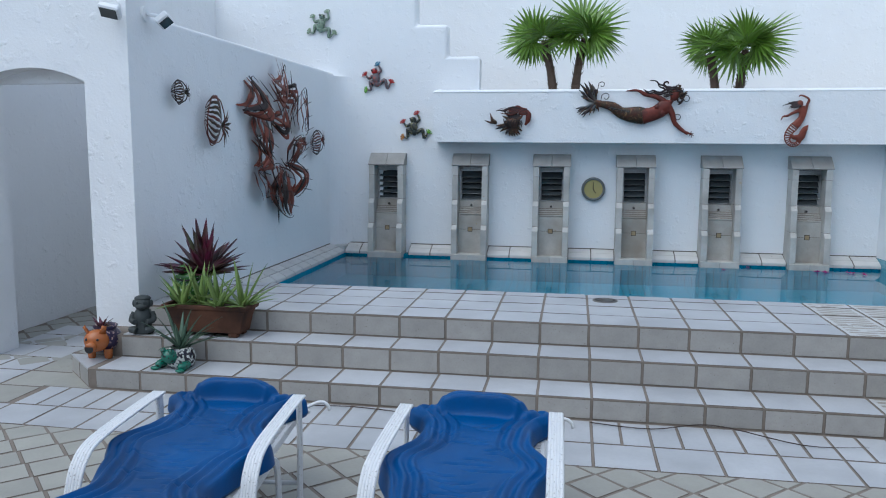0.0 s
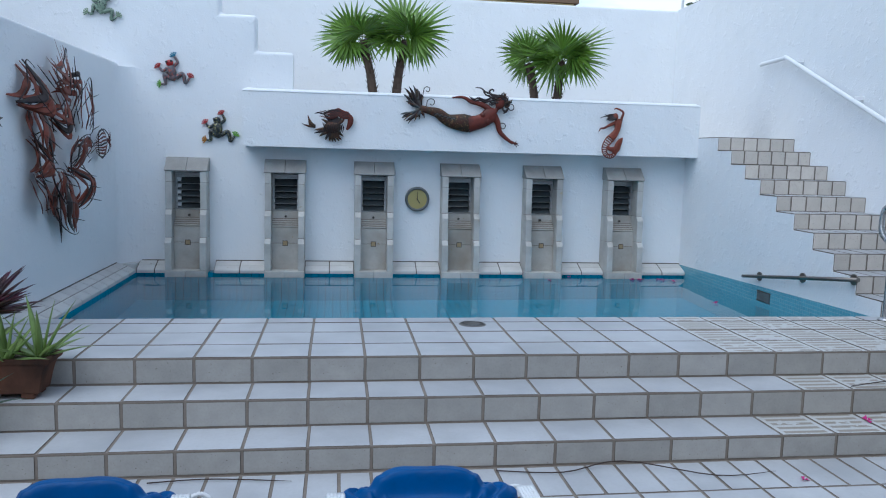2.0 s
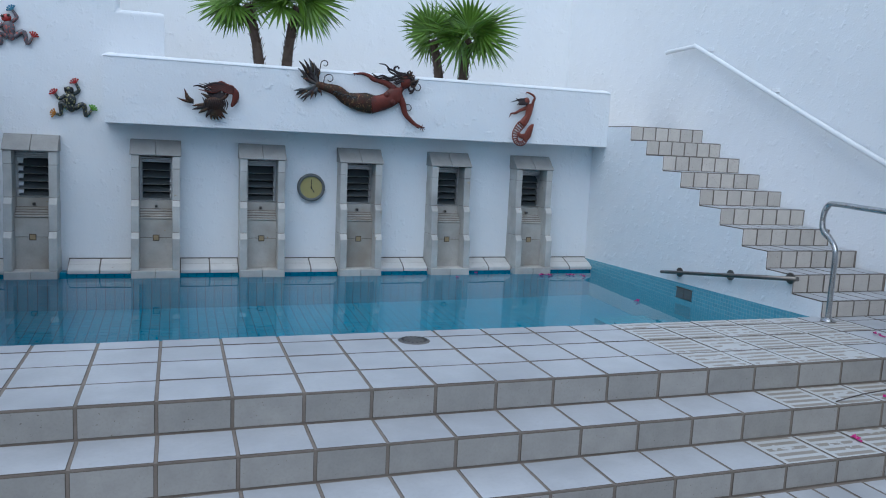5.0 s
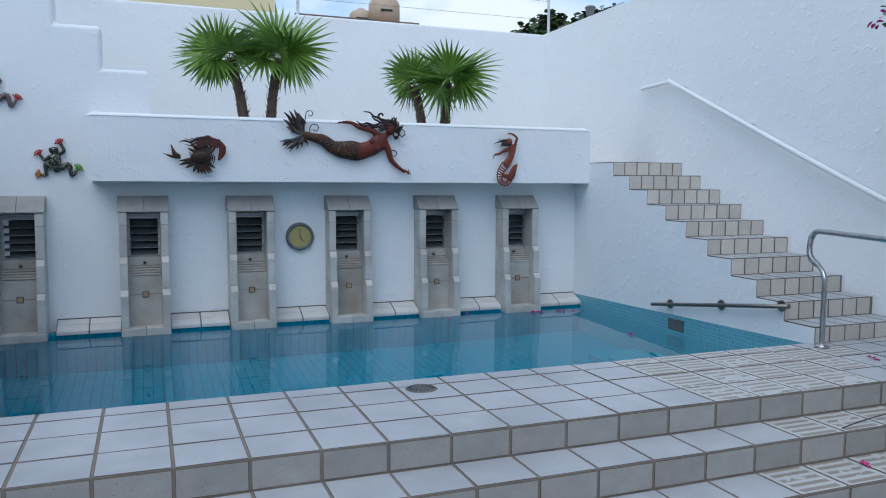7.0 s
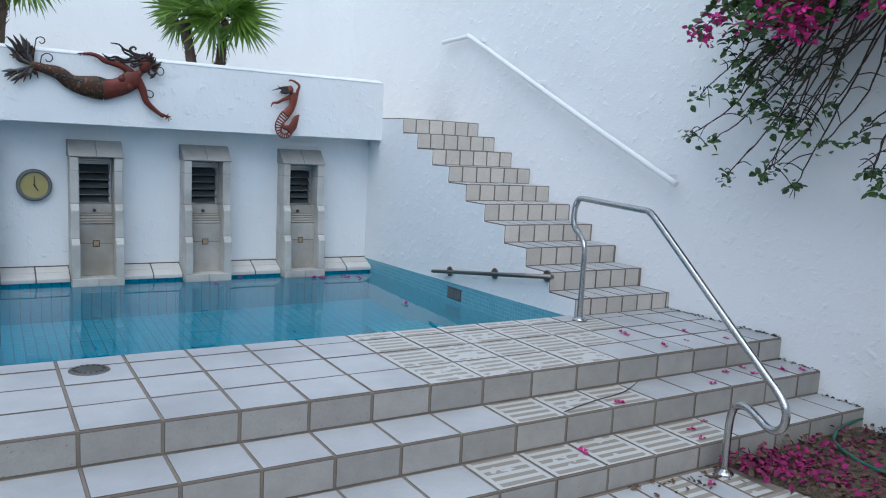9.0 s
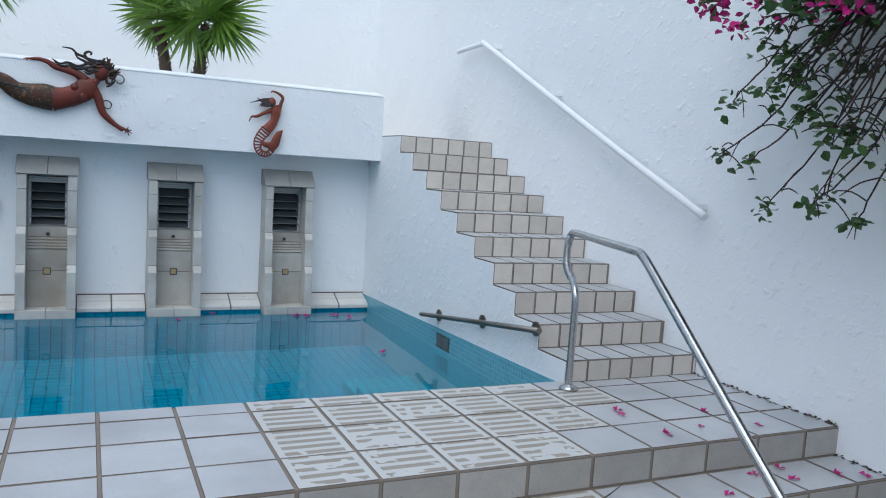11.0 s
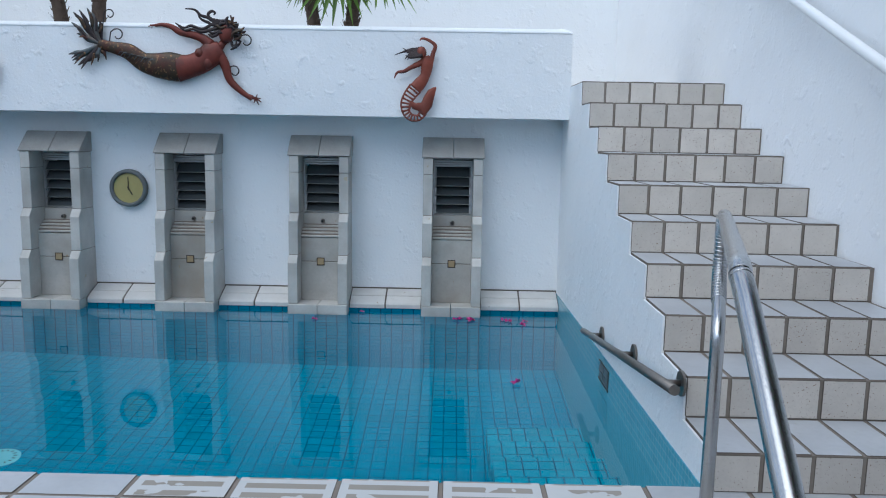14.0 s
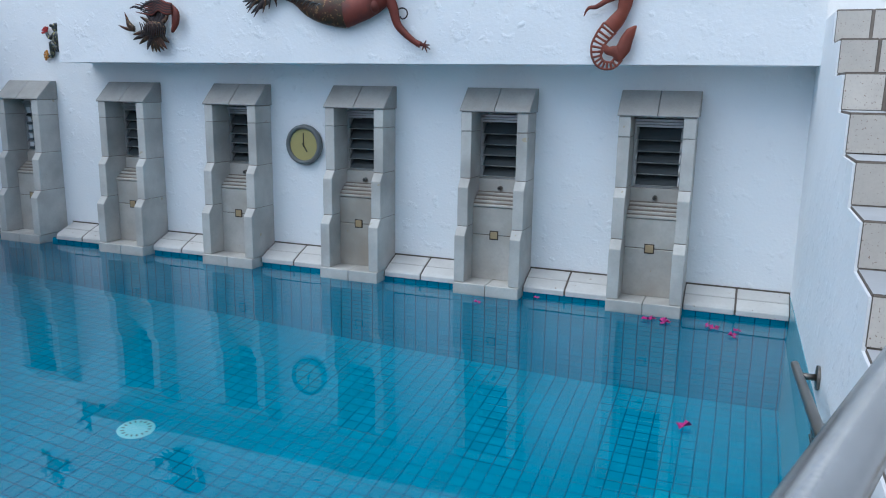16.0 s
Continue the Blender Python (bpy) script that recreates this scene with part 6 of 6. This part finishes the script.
# ---- niche fountains: built once and copied ----
def niche():
    top = empty("niche_fountain", pose(0, 0, 0.215), "grey stone-tile wall niche with glass louvres above a dry spout", "wall fountain", "niche fountains behind the pool")
    z0 = 0.215

    def Z(z):
        return z - z0
    jamb, mid = 0.072, NW / 2
    for x0, x1 in ((0.0, mid - 0.0015), (mid + 0.0015, NW)):
        part("sill", Build().box(x0, x1, -0.305, 0.0, Z(0.19), Z(0.294), c=0.004), NICHETILE, top, "pale sill tile")
    # side blocks, stepping outward towards the water with sloping shoulders
    for xa, xb in ((0.0, jamb), (NW - jamb, NW)):
        for zb, zt, yf, yt in ((0.297, 0.664, -0.290, -0.246), (0.667, 0.978, -0.244, -0.204), (0.981, 1.286, -0.202, -0.202), (1.289, 1.410, -0.202, -0.202)):
            b = Build()
            zc = zt - 0.055 if yf != yt else zt - 0.002
            b.prism([(0.0, Z(zb)), (yf, Z(zb)), (yf, Z(zc)), (yt, Z(zt)), (0.0, Z(zt))], "x", xa, xb)
            part("side_block", b, NICHETILE, top, bevel=0.003, segments=1)
            part("block_joint", Build().box(xa + 0.003, xb - 0.003, yt + 0.003, 0.0, Z(zt - 0.001), Z(zt + 0.004)), GROUT, top)
    for x0, x1 in ((-0.010, mid - 0.0015), (mid + 0.0015, NW + 0.010)):
        b = Build()
        b.prism([(0.0, Z(1.413)), (-0.212, Z(1.413)), (-0.212, Z(1.424)), (-0.062, Z(1.566)), (0.0, Z(1.566))], "x", x0, x1)
        part("cap_tile", b, NICHECAP, top, bevel=0.004, segments=1)
    part("lower_panel", Build().box(jamb, NW - jamb, -0.135, 0.0, Z(0.294), Z(0.597), c=0.003), NICHEPANEL, top)
    part("upper_panel", Build().box(jamb, NW - jamb, -0.135, 0.0, Z(0.602), Z(0.785), c=0.003), NICHEPANEL, top)
    part("panel_joint", Build().box(jamb + 0.003, NW - jamb - 0.003, -0.130, 0.0, Z(0.596), Z(0.603)), GROUT, top)
    ochre = bpy.data.materials.get("ochre_inset") or material("ochre_inset", (0.36, 0.27, 0.15), rough=0.5, var=0.3, scale=30)
    part("inset_tile", Build().box(mid - 0.024, mid + 0.024, -0.142, -0.134, Z(0.576), Z(0.624), c=0.002), ochre, top, "small ochre inset tile")
    part("inset_border", Build().box(mid - 0.030, mid + 0.030, -0.139, -0.1345, Z(0.570), Z(0.630)), STEM, top)
    for k in range(4):
        z = 0.789 + 0.0225 * k
        yb = (-0.142, -0.118, -0.088, -0.052)[k]
        part("ridge", Build().box(jamb, NW - jamb, yb, 0.0, Z(z), Z(z + 0.018), c=0.004), NICHEPANEL, top)
        part("ridge_joint", Build().box(jamb + 0.002, NW - jamb - 0.002, yb + 0.014, 0.0, Z(z + 0.017), Z(z + 0.024)), GROUT, top)
    part("spout_panel", Build().box(jamb, NW - jamb, -0.022, 0.0, Z(0.879), Z(0.966), c=0.002), NICHEPANEL, top)
    sp = part("spout", Build().tube([(mid, -0.022, Z(0.905)), (mid, -0.050, Z(0.905))], [0.017, 0.013], seg=14), DULLSTEEL, top)
    part("spout_hole", Build().tube([(mid, -0.0495, Z(0.905)), (mid, -0.0515, Z(0.905))], 0.009, seg=12), BLACK, sp)
    wa, wb = jamb + 0.002, NW - jamb - 0.002
    fr = Build()
    fr.box(wa, wa + 0.014, -0.010, 0.045, Z(0.970), Z(1.345)).box(wb - 0.014, wb, -0.010, 0.045, Z(0.970), Z(1.345)).box(wa + 0.014, wb - 0.014, -0.005, 0.045, Z(0.968), Z(0.980))
    w = part("louvre_window", fr, ALU, top, "aluminium louvre frame")
    for k in range(3):
        part("head_rail", Build().box(wa, wb, -0.030 + 0.010 * k, 0.045, Z(1.396 - 0.018 * (k + 1)), Z(1.396 - 0.018 * k - 0.003), c=0.002), ALU, w)
    for k in range(5):
        z = 1.015 + 0.071 * k
        part("glass_slat", Build().box(wa + 0.024, wb - 0.024, -0.045, 0.045, -0.003, 0.003), GLASS_DARK, w, "dark glass slat", at=pose(0, 0.012, Z(z), 48, 0, 0))
        part("slat_edge", Build().box(wa + 0.024, wb - 0.024, -0.0475, -0.0452, -0.0036, 0.0036), ALU, w, at=pose(0, 0.012, Z(z), 48, 0, 0))
        for xc in (wa + 0.019, wb - 0.019):
            part("slat_clip", Build().box(xc - 0.004, xc + 0.004, -0.050, 0.040, -0.007, 0.007), ALU, w, at=pose(0, 0.012, Z(z), 48, 0, 0))
            part("slat_link", Build().box(xc - 0.003, xc + 0.003, -0.004, 0.004, -0.036, 0.036), ALU, w, at=pose(0, 0.0, Z(min(z + 0.02, 1.30)), -22, 0, 0))
    return top


n0 = niche()
for i in range(1, 6):
    copy_thing(n0, pose(NX[i], 0, 0.215))
# louvre reveals and the room wall above the openings are part of wall_north

# ---- tiles ----
rt = random.Random(5)
cache = {}


def tile_mesh(w, h, th, mat, key):
    k = (round(w, 3), round(h, 3), th, mat.name, key)
    if k not in cache:
        me = Build().box(-w / 2, w / 2, -h / 2, h / 2, -th, 0, c=0.0026).mesh("tile", [mat, TILEEDGE])
        # sides and chamfers take the dark shade colour, which outlines the tile
        for f in me.polygons:
            f.material_index = 0 if f.normal.z > 0.9 else 1
        cache[k] = me
    return cache[k]


def lay(parent, origin, u, v, w, h, mat, th=0.012, jog=0.0012, name="tile"):
    """One tile w by h whose face is centred at origin, with edges along u and v."""
    o = new(name, tile_mesh(w, h, th, mat, name))
    u, v = Vector(u).normalized(), Vector(v).normalized()
    nrm = u.cross(v)
    m = Matrix((u, v, nrm)).transposed().to_4x4()
    m.translation = Vector(origin) + nrm * rt.uniform(-jog, jog)
    o.parent = parent
    o.matrix_world = m @ pose(0, 0, 0, rt.uniform(-0.25, 0.25), rt.uniform(-0.25, 0.25), rt.uniform(-0.15, 0.15))
    return o


G = 0.0125
X, Y, Zv = (1, 0, 0), (0, 1, 0), (0, 0, 1)


def striped(x, rowname):
    k = (x - J0) / P + 0.001
    lo, hi = {"d0": (10, 14), "d1": (10, 15), "d2": (10, 16), "d3": (10, 15.5), "mid": (10.9, 14), "low": (10, 15)}[rowname]
    return lo - 0.01 < k < hi - 0.5


SHIFT = {"mid": 0.005, "low": 0.015}
deck_rows = [("d0", -4.70, -4.392), ("d1", -4.392, -4.074), ("d2", -4.074, -3.785), ("d3", -3.785, POOL_Y0 + 0.012)]


def columns(row):
    return [J0 + SHIFT.get(row, 0.0) + P * k for k in range(-5, 20)]


def row_tiles(row, y0, y1, z, xmin, xmax):
    for x in columns(row):
        a, b = max(x, xmin), min(x + P, xmax)
        if b - a < 0.04:
            continue
        m = STRIPED if striped(x, row) else TILE
        lay(steps, ((a + b) / 2, (y0 + y1) / 2, z), X, Y, b - a - G, y1 - y0 - G, m)


for row, y0, y1 in deck_rows:
    row_tiles(row, y0, y1, DECK, -0.53, 7.5)
row_tiles("mid", N_MID, N_DECK - 0.001, MID, -0.53, 7.5)
row_tiles("low", N_LOW, N_MID - 0.001, LOW, -0.575, 7.5)
corner = Build().prism([(-0.583, N_LOW + 0.006), (-0.583, N_MID - 0.008), (-0.918, N_MID - 0.008)], "z", LOW - 0.012, LOW)
part("tile", corner, TILE, steps)
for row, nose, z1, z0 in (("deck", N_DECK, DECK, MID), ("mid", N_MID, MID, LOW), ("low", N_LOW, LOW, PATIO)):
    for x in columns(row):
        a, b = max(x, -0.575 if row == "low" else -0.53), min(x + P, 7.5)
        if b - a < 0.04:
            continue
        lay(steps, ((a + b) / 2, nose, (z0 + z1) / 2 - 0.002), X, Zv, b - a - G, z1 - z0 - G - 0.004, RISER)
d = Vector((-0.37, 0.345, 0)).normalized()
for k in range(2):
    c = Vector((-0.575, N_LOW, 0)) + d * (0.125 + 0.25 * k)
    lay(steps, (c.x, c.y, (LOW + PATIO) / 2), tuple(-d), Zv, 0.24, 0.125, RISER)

# stairs
sw = 0.1625
for k in range(10):
    y = TOPY - ST * k
    z1, z0 = TOPZ - SR * k, max(TOPZ - SR * (k + 1), DECK)
    xm = right_wall_x(y) - 0.004
    for q in range(7):
        a, b = STAIR_X0 - (0.008 if q == 0 else 0.014) + sw * q, min(STAIR_X0 - 0.014 + sw * (q + 1), xm)
        if b - a < 0.03:
            continue
        lay(bpy.data.objects["staircase"], ((a + b) / 2 + 0.003, y, (z0 + z1) / 2 - 0.002), X, Zv, b - a - 0.010, z1 - z0 - 0.007, STAIRTILE)
        ye = y + (ST if k else 0.5)
        lay(bpy.data.objects["staircase"], ((a + b) / 2 + 0.003, (y + ye) / 2, z1), X, Y, b - a - 0.010, ye - y - 0.008, STAIRTILE if k == 0 else TILE)

# copings: a gently falling top tile, then a nosing tile that turns down to the water
RISE = [(0.0, 0.373), (0.105, 0.334), (0.195, 0.290), (0.198, 0.252)]


def coping_run(par, length, m):
    """Coping along local x from 0 to length; local -y points over the water."""
    n = max(1, round(length / 0.262))
    st = length / n
    for k in range(n):
        x0, x1 = st * k + 0.006, st * (k + 1) - 0.006
        top = Build().prism([(0.0, 0.26), (0.0, RISE[0][1]), (-0.100, RISE[1][1] + 0.001), (-0.100, 0.26)], "x", x0, x1)
        part("coping_tile", top, COPETILE, par, at=m, bevel=0.003, segments=1)
        nose = Build().prism([(-0.109, 0.252), (-0.109, RISE[1][1] - 0.001), (-0.186, RISE[2][1] + 0.006), (-0.197, RISE[2][1] - 0.006), (-0.198, 0.252)], "x", x0, x1)
        part("nosing_tile", nose, COPETILE, par, at=m, bevel=0.003, segments=1)
    bed = Build().prism([(0.0, 0.256), (0.0, RISE[0][1] - 0.004), (-0.105, RISE[1][1] - 0.006), (-0.184, RISE[2][1]), (-0.192, RISE[2][1] - 0.006), (-0.192, 0.256)], "x", 0.0, length)
    part("coping_joint", bed, COPEJOINT, par, at=m)
    part("wall_joint", Build().box(0.0, length, -0.007, 0.0, 0.36, 0.380), COPEJOINT, par, at=m)


gaps = [(-0.335, NX[0] - 0.002)] + [(NX[i] + NW + 0.002, NX[i + 1] - 0.002) for i in range(5)] + [(NX[5] + NW + 0.002, STAIR_X0 - 0.010)]
cope_back = tagged(new("pool_coping_back"), "pale sloping coping tiles below the niches", kind="structure")
for a, b in gaps:
    coping_run(cope_back, b - a, pose(a, -0.001, 0))
cope_side = tagged(new("pool_coping_side"), "pale sloping coping tiles along the left wall", kind="structure")
coping_run(cope_side, -0.20 - (POOL_Y0 + 0.01), pose(LEFT - 0.002, POOL_Y0 + 0.01, 0, 0, 0, 90))
part("coping_tile", Build().box(LEFT, -0.337, -0.196, -0.002, 0.26, 0.352, c=0.004), COPETILE, cope_side)

# patio floor: a row of half tiles, a row of whole tiles, then a lattice laid on the slant
YA, YB, YC = N_LOW - 0.012, -5.702, -6.030
x = -0.53 - 0.33
for k in range(41):
    a = J0 + 0.012 + P / 2 * (k - 12)
    if a > 5.9 or a < -0.93:
        continue
    m = STRIPED if (a > 5.2 and k % 2 == 0) else TILE
    lay(patio, (a + P / 4, (YA + YB) / 2, PATIO), X, Y, P / 2 - G, YA - YB - G, m)
for k in range(-9, 16):
    a = J0 + 0.012 + P * k
    if a > 5.75:
        continue
    lay(patio, (a + P / 2, (YB + YC) / 2, PATIO), X, Y, P - G, YB - YC - G, STRIPED if a > 4.9 else TILE)
# whole and cut tiles past the left end of the steps
for j in range(6):
    for i in range(3):
        cx, cy = -1.02 - 0.33 * i, YB + 0.165 + 0.33 * j
        if cx - 0.165 < -2.1:
            continue
        lay(patio, (cx - 0.04, cy, PATIO), X, Y, P - G, P - G, TILE if i else LATTICE)
S = 0.205
gg = 0.018
c45 = math.sqrt(0.5)
count = 0
extra = Build()
for i in range(-60, 60):
    for j in range(-60, 60):
        cx = 2.0 + (i + j) * S * c45 * 1.05
        cy = -6.12 + (i - j) * S * c45 * 0.92
        if not (-2.1 < cx < 5.9 and -10.5 < cy < YC + 0.13):
            continue
        if cy > YC - 0.142:
            a, h = (S - gg) * 0.72, YC - 0.006
            pts = [(cx, cy - a * 0.94), (cx + a, cy), (cx, cy + a * 0.94), (cx - a, cy)]
            cut = []
            for q in range(4):
                p0, p1 = pts[q], pts[(q + 1) % 4]
                if p0[1] <= h:
                    cut.append(p0)
                if (p0[1] <= h) != (p1[1] <= h):
                    f = (h - p0[1]) / (p1[1] - p0[1])
                    cut.append((p0[0] + (p1[0] - p0[0]) * f, h))
            if len(cut) > 2 and min(p[1] for p in cut) < h - 0.02:
                extra.prism(cut, "z", PATIO - 0.01, PATIO)
            continue
        if cx > 4.8 and cy < -6.2 and cx > 5.9:
            continue
        u, v = Vector((1.05, 0.92, 0)).normalized(), Vector((-1.05, 0.92, 0)).normalized()
        if count < 300 and cy > -7.75 and cx < 5.0:
            lay(patio, (cx, cy, PATIO), tuple(u), tuple(v), S - gg, S - gg, LATTICE)
            count += 1
        else:
            m = Matrix((u, v, Vector((0, 0, 1)))).transposed().to_4x4()
            m.translation = (cx, cy, PATIO)
            extra.box(-(S - gg) / 2, (S - gg) / 2, -(S - gg) / 2, (S - gg) / 2, -0.012, 0, at=m)
extra.prism([(-0.56, -5.338), (-0.905, -5.338), (-0.905, -5.01)], "z", PATIO - 0.01, PATIO)
o = extra.thing("lattice_tiles", LATTICE, "slanting lattice of worn floor tiles", kind="stuff", normals=False)
o.parent = patio
# narrow border pieces that fill the sawtooth along the whole tiles
passage = Build()
for i in range(-20, 20):
    for j in range(-20, 20):
        cx, cy = -1.4 + (i + j) * 0.165, -3.6 + (i - j) * 0.15
        if -2.14 < cx < -0.82 and -4.85 < cy < -0.6:
            m = pose(cx, cy, PATIO, 0, 0, 45)
            passage.box(-0.1, 0.1, -0.1, 0.1, -0.012, 0, at=m)
o = passage.thing("passage_tiles", LATTICE, "slanting floor tiles in the passage", kind="stuff", normals=False)
o.parent = patio
